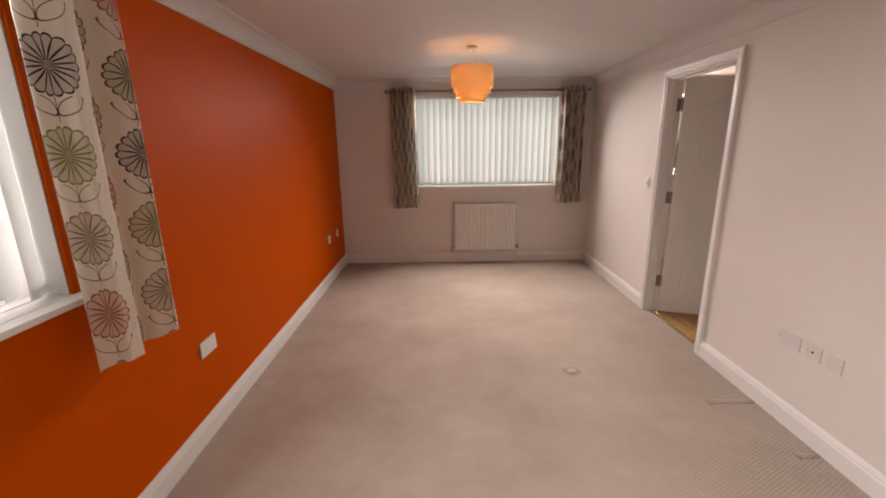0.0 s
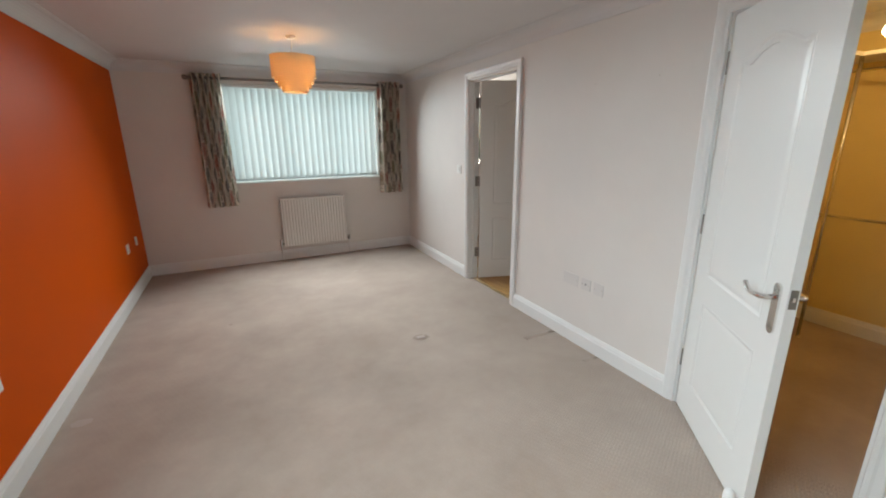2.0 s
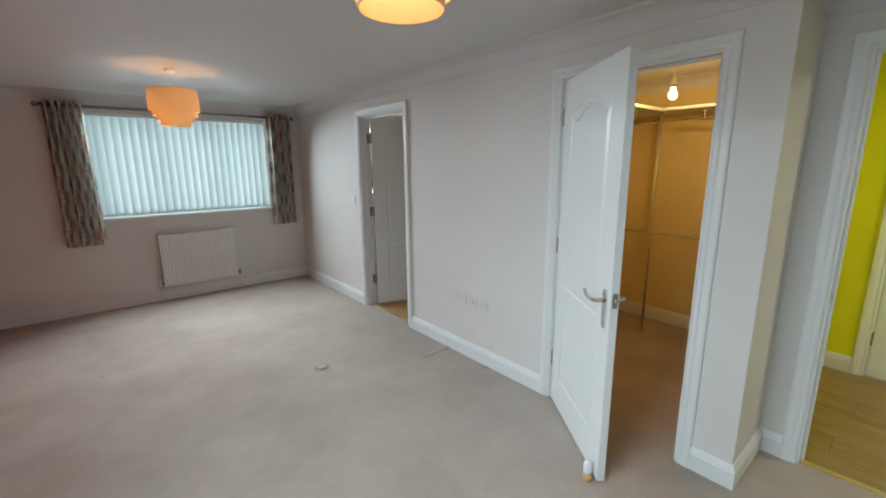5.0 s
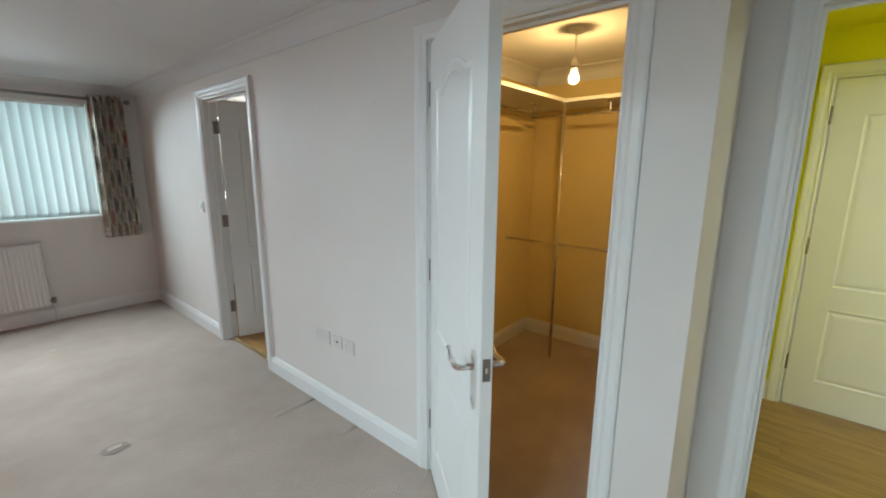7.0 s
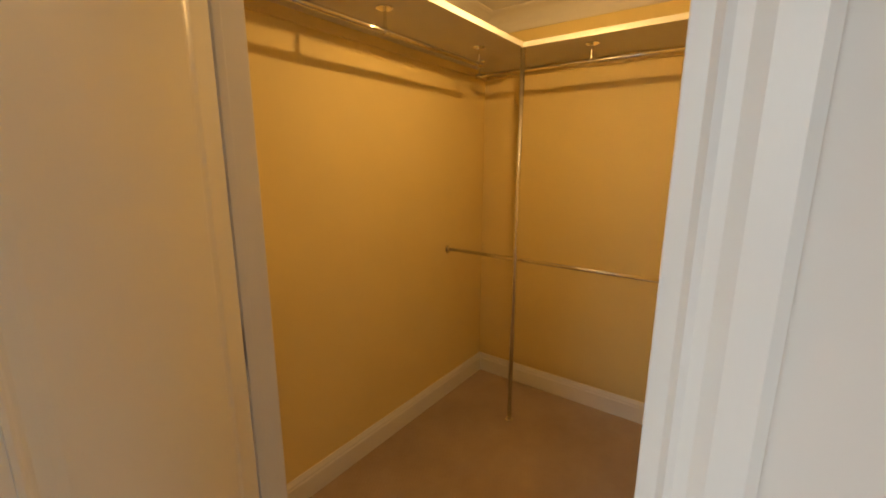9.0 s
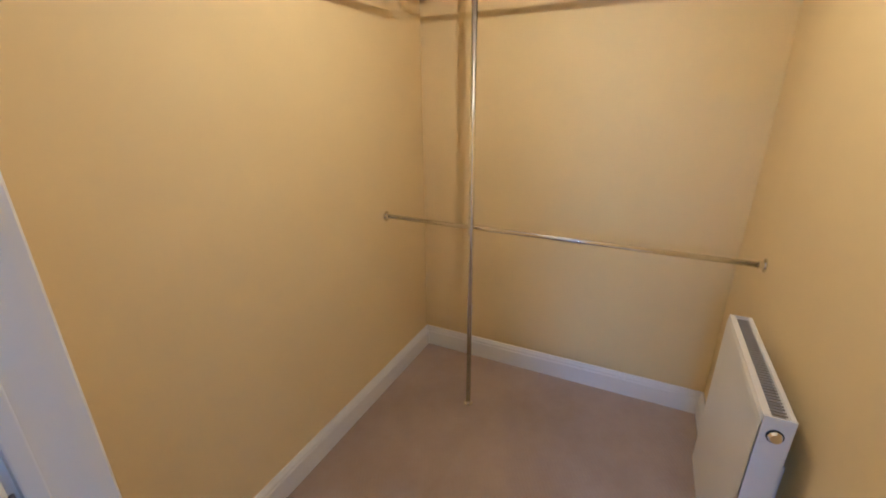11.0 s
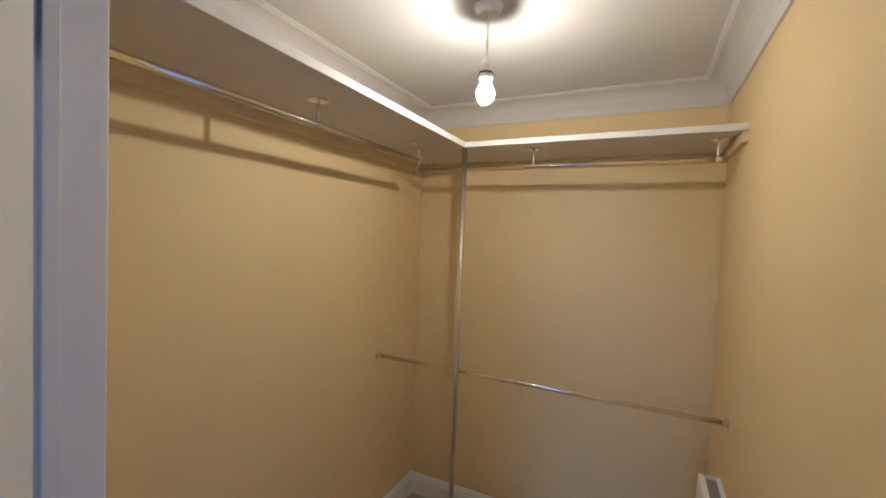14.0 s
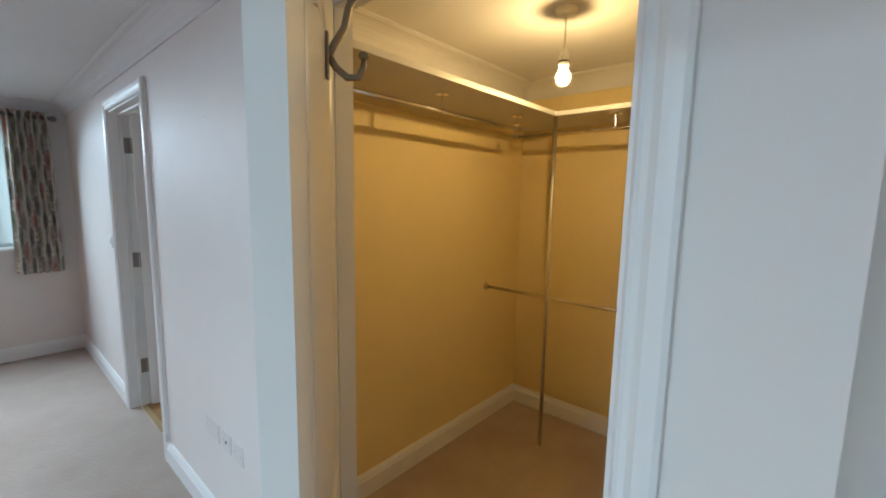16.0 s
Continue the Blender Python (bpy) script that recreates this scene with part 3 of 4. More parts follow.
# coat hook on the inner face of the wardrobe room door
bm = bmesh.new()
hx, hy, hz = 0.0, 0.0, 0.0
box(bm, hx - 0.012, hx + 0.012, hy, hy + 0.005, hz - 0.035, hz + 0.035, bevel=0.002)
tube(bm, [(hx, hy + 0.004, hz), (hx, hy + 0.016, hz - 0.018), (hx, hy + 0.034, hz - 0.032), (hx, hy + 0.052, hz - 0.030), (hx, hy + 0.060, hz - 0.014), (hx, hy + 0.060, hz)], [0.006, 0.006, 0.006, 0.006, 0.006, 0.005], 10)
tube(bm, [(hx, hy + 0.004, hz), (hx, hy + 0.014, hz + 0.02), (hx, hy + 0.030, hz + 0.045), (hx, hy + 0.036, hz + 0.075), (hx, hy + 0.048, hz + 0.098)], [0.006, 0.006, 0.006, 0.006, 0.007], 10)
lathe(bm, [(0, -0.006), (0.008, -0.004), (0.009, 0.002), (0.006, 0.006), (0, 0.008)], (hx, hy + 0.060, hz + 0.004), 12)
lathe(bm, [(0, -0.006), (0.009, -0.003), (0.010, 0.003), (0.006, 0.008), (0, 0.009)], (hx, hy + 0.049, hz + 0.100), 12)
hook = part("coat_hook", bm, PEWTER, None, smooth=True, m=pose(2.0, 1.36, 0, 0, 0, -127) @ pose(0.285, THICK, 1.765) @ Matrix.Scale(1.2, 4))
tagged(hook, "pewter double coat hook screwed to the wardrobe door", "coat hook")


# ---- windows, blinds and curtains ----
def make_window(name, label, m, w, z0, z1, mullions, sill_out):
    """Local: x along the opening from 0 to w, y into the room, the wall's room face at y = 0."""
    win = thing(name, label, "window", kind="structure", m=m)
    d0, d1 = -0.27, -0.20
    bm = bmesh.new()
    f = 0.055
    for r in ((0, w, d0, d1, z0, z0 + f), (0, w, d0, d1, z1 - f, z1), (0, f, d0, d1, z0 + f, z1 - f), (w - f, w, d0, d1, z0 + f, z1 - f)):
        box(bm, *r, bevel=0.004)
    for mx in mullions:
        box(bm, mx - 0.035, mx + 0.035, d0, d1, z0 + f, z1 - f, bevel=0.004)
    part("window_frame", bm, PVC, win, "white plastic window frame")
    edges = [f] + [e for mx in mullions for e in (mx - 0.035, mx + 0.035)] + [w - f]
    for a, b in zip(edges[::2], edges[1::2]):
        g = part("pane", boxes((a, b, -0.24, -0.236, z0 + f, z1 - f)), GLASS, win)
        g.visible_shadow = False
    part("window_sill", boxes((-0.04, w + 0.04, -0.001, sill_out, z0 - 0.022, z0 + 0.001), (0, w, -0.2, -0.001, z0 - 0.02, z0 + 0.001), bevel=0.004), GLOSS, win, "white painted window board")
    return win


def vertical_blind(name, label, m, w, z0, z1, count, turn):
    bl = thing(name, label, "blind", m=m)
    part("head_rail", boxes((0.01, w - 0.01, -0.085, -0.045, z1 - 0.035, z1 - 0.003), bevel=0.004), PVC, bl)
    step = (w - 0.03) / count
    half = step * 0.62
    ref = None
    for i in range(count):
        bm = bmesh.new()
        rows = 6
        cols = []
        for j in range(rows + 1):
            z = z1 - 0.035 + (z0 + 0.035 - z1 + 0.035) * j / rows
            cols.append([bm.verts.new((s * half, 0.007 * (1 - (s * s)), z)) for s in (-1, -0.5, 0, 0.5, 1)])
        for p, q in zip(cols, cols[1:]):
            for k in range(4):
                bm.faces.new((p[k], p[k + 1], q[k + 1], q[k]))
        if ref is None:
            ref = part("slat", bm, BLIND, bl, smooth=True)
            ob = ref
        else:
            bm.free()
            ob = new("slat", ref.data)
            ob.parent = bl
        ob.matrix_basis = pose(0.015 + step * (i + 0.5), -0.065, 0, 0, 0, turn + random.uniform(-3, 3))
        wt = part("weight", boxes((-half, half, -0.003, 0.003, z0 + 0.012, z0 + 0.045)), BLIND, ob) if i == 0 else new("weight", bpy.data.meshes["weight"])
        wt.parent = ob
    bm = bmesh.new()
    for s in (-1, 1):
        tube(bm, [(0.02, -0.065 + s * half * 0.6, z0 + 0.018), (w - 0.02, -0.065 + s * half * 0.6, z0 + 0.018)], 0.0016, 6)
    part("chain", bm, PVC, bl, "fine white bead chain")
    return bl


def curtain(name, label, m, width, folds, depth, z0, z1, cloth_width, phase=0.0, ripple=0.0):
    """An eyelet curtain. Local: x along the wall from 0 to width, y into the room."""
    cu = thing(name, label, "curtain", "flower print curtains", m=m)
    bm = bmesh.new()
    uv = bm.loops.layers.uv.new("print")
    n, rows = max(folds, 3) * 16, 28
    grid = []
    for j in range(rows + 1):
        s = j / rows
        z = z1 + (z0 - z1) * s
        line = []
        for i in range(n + 1):
            u = i / n
            ph = u * folds * 2 * math.pi
            sway = 0.25 * math.sin(ph * 0.5 + 1.3) * s + 0.12 * math.sin(ph * 0.31 + 4 * s)
            y = depth * (math.sin(ph + phase + 0.5 * s * math.sin(3 * u + 1)) * (0.9 - 0.15 * s) + sway + ripple * math.sin(4 * ph + 1 - s))
            x = width * u * (1 + 0.06 * s) - 0.03 * width * s + 0.012 * math.sin(2 * ph + 1) * s
            line.append((bm.verts.new((x, y, z + 0.006 * math.sin(ph * 0.7) * s)), u * cloth_width, z))
        grid.append(line)
    for p, q in zip(grid, grid[1:]):
        for i in range(n):
            f = bm.faces.new((p[i][0], p[i + 1][0], q[i + 1][0], q[i][0]))
            for lo, src in zip(f.loops, (p[i], p[i + 1], q[i + 1], q[i])):
                lo[uv].uv = (src[1], src[2])
    part("cloth", bm, FLOWERS, cu, smooth=True)
    for k in range(max(folds, 2) * 2):
        u = (k + 0.5) / (max(folds, 2) * 2)
        bm = bmesh.new()
        ring = [(width * u + 0.006 * math.sin(a) * (1 if k % 2 else -1), 0.024 * math.cos(a), z1 - 0.045 + 0.024 * math.sin(a)) for a in (2 * math.pi * i / 16 for i in range(17))]
        tube(bm, ring, 0.004, 6, False)
        part("eyelet", bm, STEEL, cu, "dull metal eyelet")
    return cu


def curtain_pole(name, label, p0, p1, wall_dir):
    po = thing(name, label, "curtain pole")
    part("pole", tube(bmesh.new(), [p0, p1], 0.014, 14), STEEL, po, smooth=True)
    d = (Vector(p1) - Vector(p0)).normalized()
    for p, s in ((p0, -1), (p1, 1)):
        bm = bmesh.new()
        c = Vector(p)
        tube(bm, [c, c + d * s * 0.012, c + d * s * 0.03, c + d * s * 0.045, c + d * s * 0.05], [0.016, 0.02, 0.026, 0.018, 0.004], 14)
        part("finial", bm, STEEL, po, smooth=True)
        bm = bmesh.new()
        q = c - d * s * 0.05
        tube(bm, [q, q + Vector(wall_dir)], 0.007, 10)
        e = q + Vector(wall_dir)
        tube(bm, [e - Vector(wall_dir).normalized() * 0.006, e], 0.02, 14)
        part("bracket", bm, STEEL, po)


NW = N_WIN[1] - N_WIN[0]
WW = W_WIN[1] - W_WIN[0]
north_m = pose(N_WIN[1], NORTH, 0, 0, 0, 180)
west_m = pose(WEST, W_WIN[1], 0, 0, 0, -90)
make_window("window_1", "white plastic window in the end wall behind blinds", north_m, NW, N_WIN[2], N_WIN[3], (0.6, 1.19), 0.03)
make_window("window_2", "white plastic window in the orange wall behind blinds", west_m, WW, W_WIN[2], W_WIN[3], (0.6, 1.19), 0.06)
make_window("window_3", "small white plastic shower room window", pose(E_WIN[1], NORTH, 0, 0, 0, 180), 0.6, E_WIN[2], E_WIN[3], (), 0.02)
# white boards added over the orange reveal sides, which glow too strongly when lit
for yy in ((W_WIN[0] + 0.001, W_WIN[0] + 0.007), (W_WIN[1] - 0.007, W_WIN[1] - 0.001)):
    tagged(part("trim_window_reveal", boxes((WEST - 0.2, WEST - 0.012, *yy, W_WIN[2] + 0.002, W_WIN[3] - 0.002)), GLOSS), "added white board covering the orange window reveal to stop its glare", "window reveal", kind="structure")
vertical_blind("vertical_blind", "white cloth vertical blind, nearly closed, in the end window", north_m, NW, N_WIN[2], N_WIN[3], 23, 25)
vertical_blind("vertical_blind", "white cloth vertical blind, nearly closed, beside the orange wall", west_m, WW, W_WIN[2], W_WIN[3], 23, 20)
curtain_pole("curtain_pole", "thin dark metal curtain pole over the end window", (-0.46, 5.41, 2.11), (1.88, 5.41, 2.11), (0, 0.088, 0))
curtain_pole("curtain_pole", "thin dark metal curtain pole on the orange wall", (-1.005, -0.6, 2.11), (-1.005, 1.95, 2.11), (-0.124, 0, 0))
curtain("curtain", "gathered flower print curtain hanging beside the end window", pose(-0.45, 5.41, 0), 0.30, 6, 0.06, 0.73, 2.155, 1.9)
curtain("curtain", "gathered flower print curtain hanging in the room's corner", pose(1.59, 5.41, 0), 0.28, 6, 0.06, 0.77, 2.155, 1.9)
curtain("curtain", "white curtain printed with wheel flowers against the orange wall", pose(-1.005, 1.85, 0, 0, 0, -90), 0.345, 2, 0.048, 0.775, 2.155, 0.60, -0.9, 0.10)
curtain("curtain", "white curtain printed with wheel flowers against the orange wall", pose(-1.005, -0.22, 0, 0, 0, -90), 0.36, 2, 0.048, 0.775, 2.155, 0.60, -0.9, 0.10)


# ---- radiators ----
def valve(rad, x, y, z, up):
    bm = bmesh.new()
    tube(bm, [(x, y, 0.0), (x, y, z)], 0.0075, 10)
    part("pipe", bm, GLOSS, rad)
    bm = bmesh.new()
    lathe(bm, [(0, z - 0.02), (0.012, z - 0.02), (0.014, z), (0.012, z + 0.015), (0.016, z + 0.018), (0.017, z + up), (0.012, z + up + 0.006), (0, z + up + 0.006)], (x, y, 0), 14)
    part("valve", bm, STEEL if up < 0.05 else PVC, rad, "radiator valve")


def panel_radiator(name, label, m, w, z0, z1, depth, ribs, fluted, rear=0.024):
    """Local: x along the wall from 0 to w, y out from the wall."""
    rad = thing(name, label, "radiator", m=m)
    front = depth
    bm = bmesh.new()
    cols = max(2, ribs * 4)
    prof = []
    for i in range(cols + 1):
        x = w * i / cols
        k = i % 4
        prof.append((x, front - (0.006 if fluted and k in (2, 3) and 0 < i < cols else 0)))
    zs = [z0, z0 + 0.012, z0 + 0.028, z1 - 0.028, z1 - 0.012, z1]
    back = front - 0.016
    rows = []
    for z in zs:
        flat = z in (zs[0], zs[1], zs[-1], zs[-2])
        edge = z in (zs[0], zs[-1])
        rows.append([bm.verts.new((x, (front - 0.001 if flat else y) - (0.005 if edge else 0), z)) for x, y in prof])
    for p, q in zip(rows, rows[1:]):
        for i in range(cols):
            bm.faces.new((p[i], p[i + 1], q[i + 1], q[i]))
    part("front_panel", bm, RADWHITE, rad)
    part("panel_back", boxes((0, w, back - 0.004, front - 0.0075, z0, z1), bevel=0.003), RADWHITE, rad)
    part("rear_panel", boxes((0, w, rear, rear + 0.012, z0, z1), bevel=0.003), RADWHITE, rad) if depth > 0.07 else None
    for xa in (-0.001, w - 0.003):
        part("side_cover", boxes((xa, xa + 0.004, rear - 0.001, front - 0.003, z0 + 0.004, z1 + 0.003), bevel=0.001), RADWHITE, rad)
    bm = boxes((0.004, w - 0.004, front - 0.014, front - 0.002, z1 - 0.003, z1 + 0.003), (0.004, w - 0.004, rear, rear + 0.010, z1 - 0.003, z1 + 0.003))
    part("top_rim", bm, RADWHITE, rad)
    bm = bmesh.new()
    n = int(w / 0.012)
    for i in range(n):
        x = 0.006 + (w - 0.014) * i / n
        box(bm, x, x + 0.004, rear + 0.010, front - 0.014, z1 - 0.004, z1 - 0.001)
    part("top_grille", bm, GREYMET, rad, "fine grey top grille")
    part("grille_bed", boxes((0.004, w - 0.004, rear + 0.013, front - 0.017, z1 - 0.03, z1 - 0.008)), GREYMET, rad, "grey convector fins")
    for xa in (0.1, w - 0.14):
        part("bracket", boxes((xa, xa + 0.04, 0, rear + 0.002, z0 + 0.12, z1 - 0.2)), RADWHITE, rad)
    for x in (-0.035, w + 0.035):
        bm = bmesh.new()
        tube(bm, [(min(max(x, 0.001), w - 0.001), 0.03, z0 + 0.035), (x, 0.03, z0 + 0.035)], 0.01, 10)
        part("union", bm, STEEL, rad)
        valve(rad, x, 0.03, z0 + 0.03, 0.03 if x < 0 else 0.055)
    return rad


panel_radiator("radiator", "white ribbed panel radiator under the end window", pose(1.085, NORTH, 0, 0, 0, 180), 0.775, 0.17, 0.765, 0.085, 23, True)
rad2 = panel_radiator("radiator", "small white panel radiator on the wardrobe room wall", pose(2.885, CS, 0), 0.485, 0.21, 0.808, 0.106, 14, False, 0.045)
bm = bmesh.new()
tube(bm, [(-0.0005, 0.075, 0.765), (-0.006, 0.075, 0.765), (-0.012, 0.075, 0.765)], [0.014, 0.014, 0.011], 16)
part("vent_plug", bm, CHROME, rad2, "chrome bleed plug")
part("plug_ring", tube(bmesh.new(), [(-0.0005, 0.075, 0.765), (-0.004, 0.075, 0.765)], 0.0165, 18), DARK, rad2, "dark ring round the plug")


# ---- sockets and switches ----
def plate(name, label, category, m, w, h, kind="blank", face=None):
    """A wall plate. Local: x along, z up from the middle, y out of the wall."""
    p = part(name, boxes((-w / 2, w / 2, -0.004 if face else 0, 0.004 if face else 0.009, -h / 2, h / 2), bevel=0.003), face or PVC)
    p.matrix_world = m
    tagged(p, label, category)
    d = 0.004 if face else 0.009
    if kind == "socket":
        for cx in ((-0.036, 0.036) if w > 0.1 else (0,)):
            part("rocker", boxes((cx - 0.007, cx + 0.007, 0.009, 0.0125, 0.018, 0.033), bevel=0.001), face or PVC, p)
            part("pin_hole", boxes((cx - 0.003, cx + 0.003, 0.0085, 0.0095, 0.0, 0.009), (cx - 0.014, cx - 0.008, 0.0085, 0.0095, -0.020, -0.016), (cx + 0.008, cx + 0.014, 0.0085, 0.0095, -0.020, -0.016)), DARK, p)
    elif kind == "switch":
        part("rocker", boxes((-0.012, 0.012, 0.009, 0.0135, -0.018, 0.018), bevel=0.0015), PVC, p)
    elif kind == "aerial":
        bm = bmesh.new()
        tube(bm, [(0, d, 0), (0, d + 0.003, 0)], 0.006, 12)
        part("aerial_hole", bm, DARK, p)
    for sx in (-1, 1):
        bm = bmesh.new()
        tube(bm, [(sx * (w / 2 - 0.012), d - 0.0005, 0), (sx * (w / 2 - 0.012), d + 0.0005, 0)], 0.003, 8)
        part("screw", bm, STAIN_DARK if face else PVC, p)
    return p


on_west = lambda y, z: pose(WEST, y, z, 0, 0, -90)
on_east = lambda y, z: pose(EAST, y, z, 0, 0, 90)
plate("socket", "white double socket plate low on the orange wall", "socket", on_west(2.26, 0.48), 0.146, 0.086, "blank")
plate("socket", "white single socket low on the orange wall", "socket", on_west(4.78, 0.483), 0.086, 0.086, "socket")
plate("phone_socket", "small white phone socket low on the orange wall", "socket", on_west(5.15, 0.483), 0.07, 0.086, "blank")
plate("socket", "white double socket on the pale wall", "socket", on_east(2.255, 0.47), 0.146, 0.086, "blank", OLDPVC)
plate("aerial_socket", "white aerial socket with a dark hole", "socket", on_east(2.105, 0.47), 0.086, 0.086, "aerial", OLDPVC)
plate("phone_socket", "small white phone socket on the pale wall", "socket", on_east(1.99, 0.47), 0.086, 0.086, "blank", OLDPVC)
plate("light_switch", "white light switch beside the shower room door", "light switch", on_east(3.985, 1.15), 0.086, 0.086, "switch")


# ---- lamps ----
def tiered_pendant(name, label, x, y, lift=0.0):
    la = thing(name, label, "pendant lamp", "tiered pendant lamps", m=pose(x, y, 0))
    part("ceiling_rose", lathe(bmesh.new(), [(0, TOP - 0.022), (0.028, TOP - 0.022), (0.036, TOP - 0.012), (0.038, TOP - 0.001), (0, TOP - 0.001)]), PVC, la, smooth=False)
    part("cord", tube(bmesh.new(), [(0, 0, TOP - 0.02), (0, 0, 2.06 + lift)], 0.003, 8), PVC, la)
    up = pose(0, 0, lift)
    part("lamp_holder", lathe(bmesh.new(), [(0, 2.075), (0.012, 2.07), (0.016, 2.05), (0.018, 2.03), (0.014, 2.02), (0, 2.02)], sides=16), PVC, la, smooth=True, m=up)
    part("bulb", lathe(bmesh.new(), [(0, 1.945), (0.014, 1.948), (0.026, 1.965), (0.028, 1.98), (0.022, 2.0), (0.013, 2.018), (0, 2.02)], sides=16), BULB_SOFT, la, smooth=True, m=up).visible_shadow = False
    for nm, r, z0, z1 in (("shade", 0.170, 1.955, 2.115), ("shade_tier", 0.150, 1.922, 1.960), ("shade_tier", 0.127, 1.886, 1.927), ("shade_tier", 0.10, 1.850, 1.891)):
        t = part(nm, lathe(bmesh.new(), [(r, z0), (r, z1), (r - 0.002, z1), (r - 0.002, z0), (r, z0)], sides=48), SHADE, la, smooth=False, m=up)
        part("shade_rim", lathe(bmesh.new(), [(r + 0.0015, z0 - 0.002), (r + 0.0015, z0 + 0.006), (r - 0.003, z0 + 0.006), (r - 0.003, z0 - 0.002), (r + 0.0015, z0 - 0.002)], sides=48), SHADE, t)
    bm = bmesh.new()
    for k in range(3):
        a = 2 * math.pi * k / 3
        tube(bm, [(0.016 * math.cos(a), 0.016 * math.sin(a), 2.05), (0.168 * math.cos(a), 0.168 * math.sin(a), 2.110)], 0.0018, 6)
    part("spider", bm, PVC, la, m=up)


tiered_pendant("pendant_lamp", "lit pendant lamp with a tiered cream cloth shade", 0.40, 3.785, -0.012)
tiered_pendant("pendant_lamp", "lit pendant lamp with a tiered cream cloth shade", 0.445, 0.735, 0.032)

bare = thing("bare_bulb_lamp", "lit bare bulb hanging on a short white cord", "pendant lamp", m=pose(3.02, 1.19, 0))
part("ceiling_rose", lathe(bmesh.new(), [(0, TOP - 0.026), (0.030, TOP - 0.026), (0.040, TOP - 0.014), (0.044, TOP), (0, TOP)]), PVC, bare)
part("cord", tube(bmesh.new(), [(0, 0, TOP - 0.02), (0, 0, 2.09)], 0.0032, 8), PVC, bare)
part("lamp_holder", lathe(bmesh.new(), [(0, 2.10), (0.008, 2.098), (0.013, 2.085), (0.018, 2.075), (0.019, 2.05), (0.020, 2.048), (0.020, 2.032), (0.015, 2.030), (0, 2.030)], sides=20), PVC, bare)
part("holder_ring", lathe(bmesh.new(), [(0.0185, 2.046), (0.0212, 2.046), (0.0212, 2.052), (0.0185, 2.052), (0.0185, 2.046)], sides=20), DARK, bare, "dark ring round the lamp holder")
part("bulb", lathe(bmesh.new(), [(0, 1.957), (0.012, 1.959), (0.024, 1.970), (0.029, 1.985), (0.027, 1.998), (0.019, 2.013), (0.014, 2.024), (0.0135, 2.030), (0, 2.030)], sides=24), BULB, bare, "glowing clear bulb", smooth=True).visible_shadow = False


# ---- the wardrobe room ----
SH = 1.945
for lab, board, edge, batten in (
        ("long white board shelf on the cream wall", (CW, CE, 1.475, CN, SH, SH + 0.018), (CW, 3.524, 1.470, 1.475, SH - 0.002, SH + 0.022), (CW, CE, CN - 0.018, CN, SH - 0.04, SH)),
        ("white board shelf across the wardrobe room's end", (3.53, CE, CS, 1.475, SH, SH + 0.018), (3.525, 3.53, CS, 1.474, SH - 0.002, SH + 0.022), (CE - 0.018, CE, CS, CN - 0.018, SH - 0.04, SH))):
    sh = thing("shelf", lab, "shelf", "wardrobe shelves")
    part("board", boxes(board), SHELF, sh)
    part("edging", boxes(edge, bevel=0.001), GLOSS, sh, "white edging strip")
    part("batten", boxes(batten, bevel=0.001), CREAM, sh, "cream painted timber batten")
    if "end" in lab:
        part("batten", boxes((3.535, CE - 0.018, CS, CS + 0.018, SH - 0.04, SH), bevel=0.001), CREAM, sh, "cream painted timber batten")


def rail(name, label, p0, p1, hangers, flanges):
    ra = thing(name, label, "clothes rail")
    part("bar", tube(bmesh.new(), [p0, p1], 0.0098, 16), CHROME, ra, smooth=True)
    for x, y in hangers:
        bm = bmesh.new()
        z = p0[2]
        lathe(bm, [(0, SH), (0.030, SH), (0.030, SH - 0.004), (0.026, SH - 0.006), (0.006, SH - 0.007), (0.006, z + 0.012)], (x, y, 0), 18)
        br = part("hanger_bracket", bm, CHROME, ra)
        d = (Vector(p1) - Vector(p0)).normalized() * 0.009
        c = Vector((x, y, z))
        part("ring", tube(bmesh.new(), [c - d, c + d], 0.0125, 16), CHROME, br)
    d = (Vector(p1) - Vector(p0)).normalized()
    for p, s in flanges:
        c = Vector(p)
        part("flange", tube(bmesh.new(), [c, c + d * s * 0.004, c + d * s * 0.005, c + d * s * 0.02], [0.024, 0.024, 0.014, 0.0135], 18), CHROME, ra)


RZ = 1.868
rail("clothes_rail", "chrome clothes rail hung under the long shelf", (2.11, 1.635, RZ), (3.43, 1.635, RZ), [(2.78, 1.635), (3.40, 1.635)], [])
rail("clothes_rail", "chrome clothes rail hung under the end shelf", (3.645, 1.80, RZ), (3.645, 0.47, RZ), [(3.645, 1.78), (3.645, 1.19), (3.645, 0.50)], [])
rail("clothes_rail", "chrome lower clothes rail between two cream walls", (3.56, CN, 0.922), (3.56, CS, 0.922), [], [((3.56, CN, 0.922), 1), ((3.56, CS, 0.922), -1)])
po = thing("support_pole", "upright chrome pole from carpet to shelf corner", "pole", m=pose(3.535, 1.475, 0))
part("tube", tube(bmesh.new(), [(0, 0, 0), (0, 0, SH - 0.002)], 0.0112, 16), CHROME, po, smooth=True)
part("foot", lathe(bmesh.new(), [(0, 0), (0.02, 0), (0.02, 0.004), (0.0135, 0.006), (0.0135, 0.02), (0.011, 0.02)], sides=18), CHROME, po)


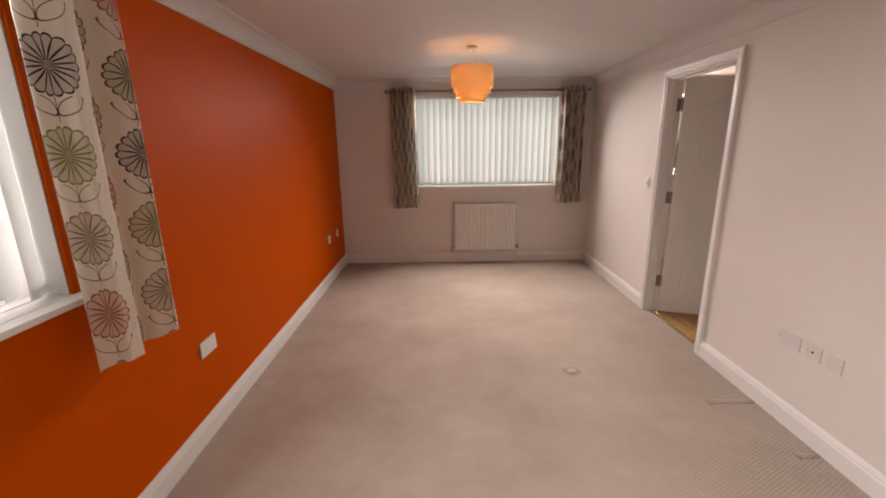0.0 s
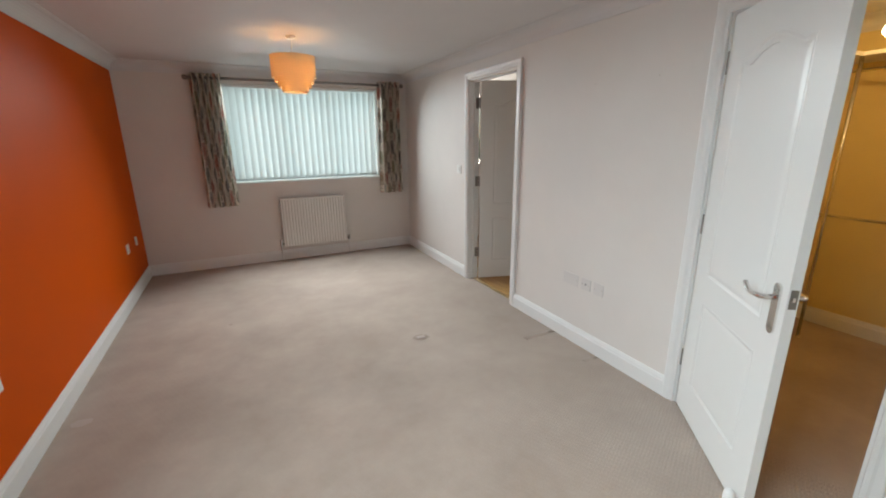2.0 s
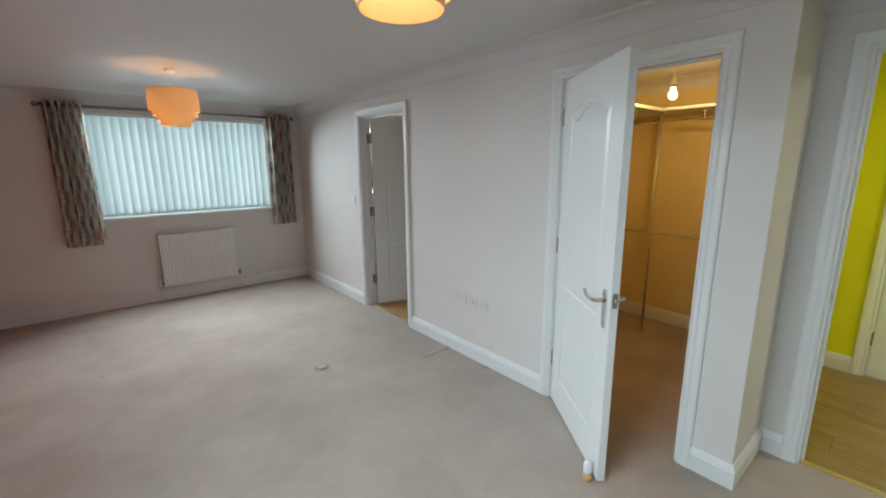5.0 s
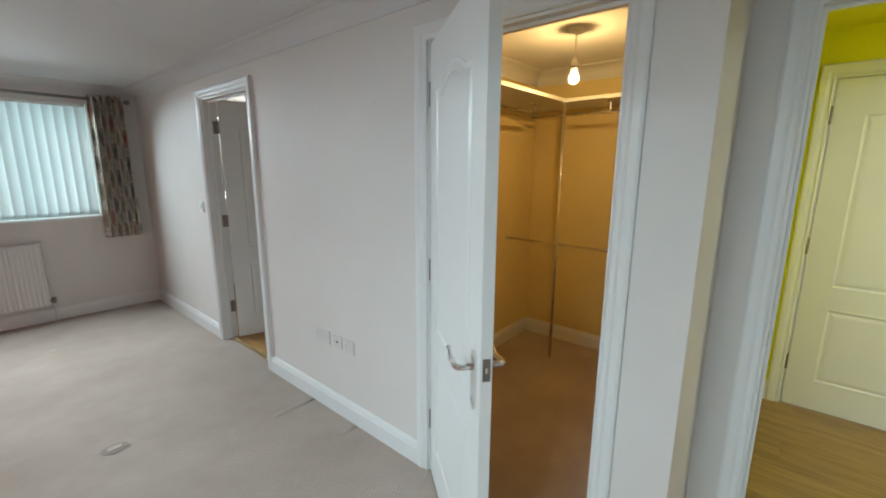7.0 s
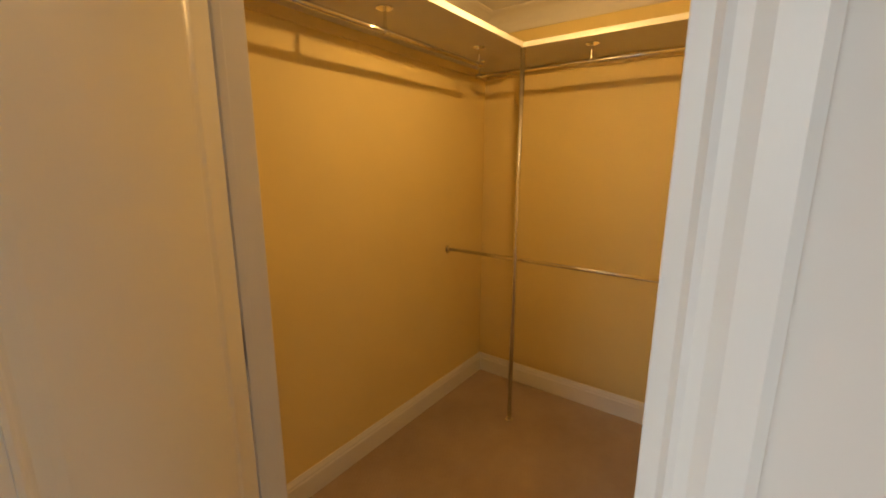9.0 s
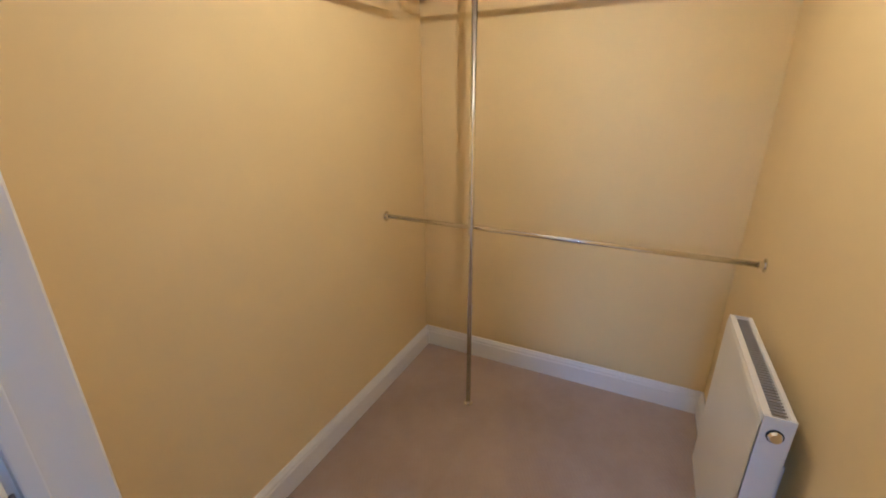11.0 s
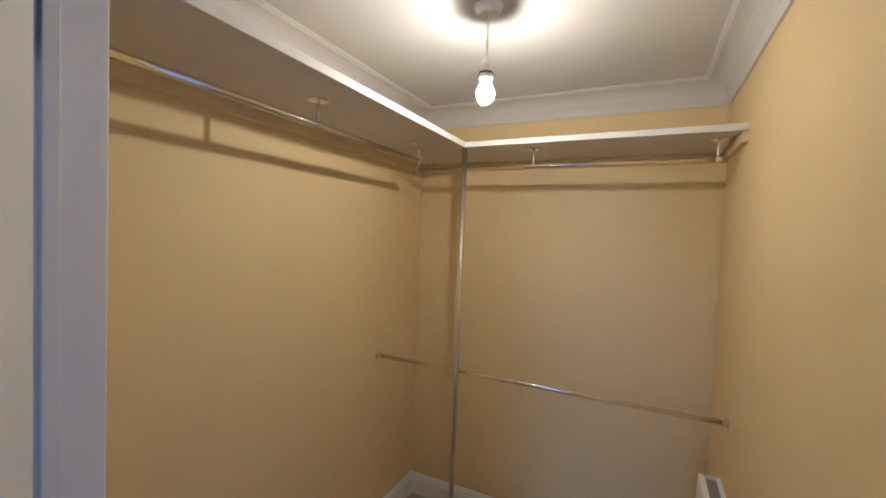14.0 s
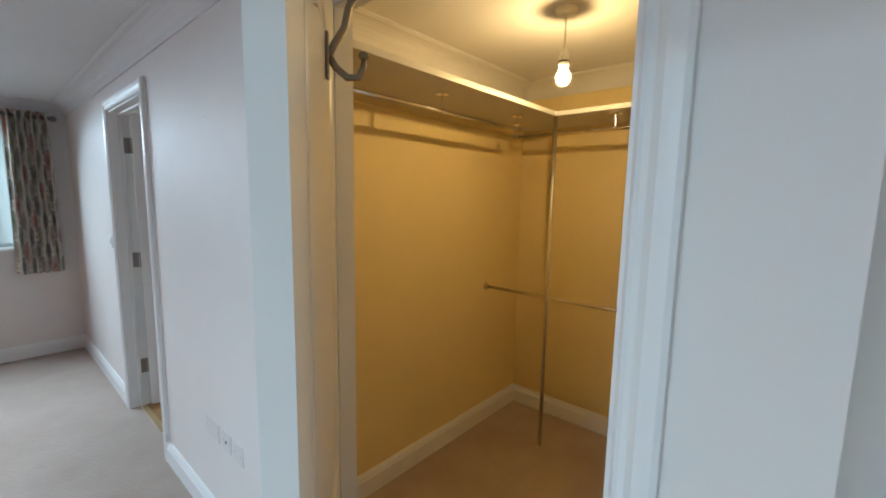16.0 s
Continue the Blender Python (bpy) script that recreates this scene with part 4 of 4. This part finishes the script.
# ---- small things on the floor ----
ds = thing("door_stop", "clear plastic door stop with an orange foot beside the door", "door stop", m=pose(1.525, 0.795, 0))
part("foot", lathe(bmesh.new(), [(0, 0), (0.018, 0), (0.022, 0.006), (0.023, 0.02), (0.019, 0.032), (0, 0.034)], sides=20), CORK, ds, "orange rounded foot", smooth=True)
part("body", lathe(bmesh.new(), [(0, 0.034), (0.019, 0.034), (0.021, 0.05), (0.021, 0.085), (0.017, 0.098), (0.010, 0.104), (0, 0.105)], sides=20), PVC, ds, "cloudy plastic body", smooth=True)


def stain(x, y, r, material, label):
    bm = bmesh.new()
    n = 22
    mid = bm.verts.new((x, y, 0.0045))
    ring = [bm.verts.new((x + r * math.cos(a) * (1 + 0.14 * random.uniform(-1, 1)), y + 0.7 * r * math.sin(a) * (1 + 0.14 * random.uniform(-1, 1)), 0.004))
            for a in (2 * math.pi * k / n for k in range(n))]
    for k in range(n):
        bm.faces.new((mid, ring[k], ring[(k + 1) % n]))
    tagged(part("carpet_stain", bm, material), label, "stain", kind="structure")


stain(1.006, 2.745, 0.062, STAIN_DARK, "dark smudge round a pale patch on the carpet")
tagged(part("carpet_patch", boxes((0.975, 1.037, 2.728, 2.768, 0.001, 0.0075), bevel=0.002), STAIN), "small pale worn patch on the carpet", "patch", kind="structure")
stain(-0.303, 3.66, 0.014, STAIN_DARK, "small dark spot on the carpet")
stain(0.98, 4.6, 0.03, STAIN, "pale rubbed patch on the carpet")
stain(-1.02, 2.66, 0.05, STAIN, "pale rubbed patch on the carpet beside the skirting")
bm = bmesh.new()
sweep(bm, [(1.70, 2.375, 0.0), (1.78, 2.386, 0.0), (1.86, 2.380, 0.0), (1.98, 2.384, 0.0)], [(-0.030, -0.001), (-0.012, 0.0016), (0.0, 0.0026), (0.012, 0.0016), (0.030, -0.001)], (0, 0, 1))
tagged(part("carpet_ridge", bm, CARPET, smooth=True), "short raised crease in the beige carpet", "crease", kind="structure")
bm = bmesh.new()
sweep(bm, [(1.86, 1.93, 0.0), (1.90, 1.937, 0.0), (1.98, 1.93, 0.0)], [(-0.024, -0.001), (-0.010, 0.0012), (0.0, 0.002), (0.010, 0.0012), (0.024, -0.001)], (0, 0, 1))
tagged(part("carpet_ridge", bm, CARPET, smooth=True), "short raised crease in the beige carpet", "crease", kind="structure")


for hy, hz in ((2.166, 1.789), (1.712, 1.786)):
    nb = bmesh.new()
    tube(nb, [(EAST - 0.0006, hy, hz), (EAST + 0.002, hy, hz)], 0.0025, 10)
    tagged(part("nail_hole", nb, STAIN_DARK), "tiny filled nail hole in the pale wall", "nail hole", kind="structure")


# ---- floor planks ----
def planks(floor, x0, x1, y0, y1, wood, width=0.19, length=1.25):
    meshes = {}
    k = 0
    x = x0
    while x < x1 - 0.01:
        w = min(width, x1 - x)
        y = y0 - (k * 0.43) % length
        while y < y1:
            a, b = max(y, y0), min(y + length, y1)
            if b - a > 0.03:
                key = (round(w, 3), round(b - a, 3))
                if key not in meshes:
                    bm = boxes((0.001, key[0] - 0.001, 0.001, key[1] - 0.001, -0.012, 0.0), bevel=0.0012)
                    me = bpy.data.meshes.new("plank")
                    bm.to_mesh(me)
                    bm.free()
                    me.materials.append(wood)
                    meshes[key] = me
                ob = new("plank", meshes[key])
                ob.location = (x, a, 0)
                ob.parent = floor
            y += length
        x += width
        k += 1


planks(hall_floor, 2.50, CE, -2.0, NIB, OAK)
planks(wet_floor, 2.07, 4.0, 2.1, NORTH, OAK_DAYLIT)
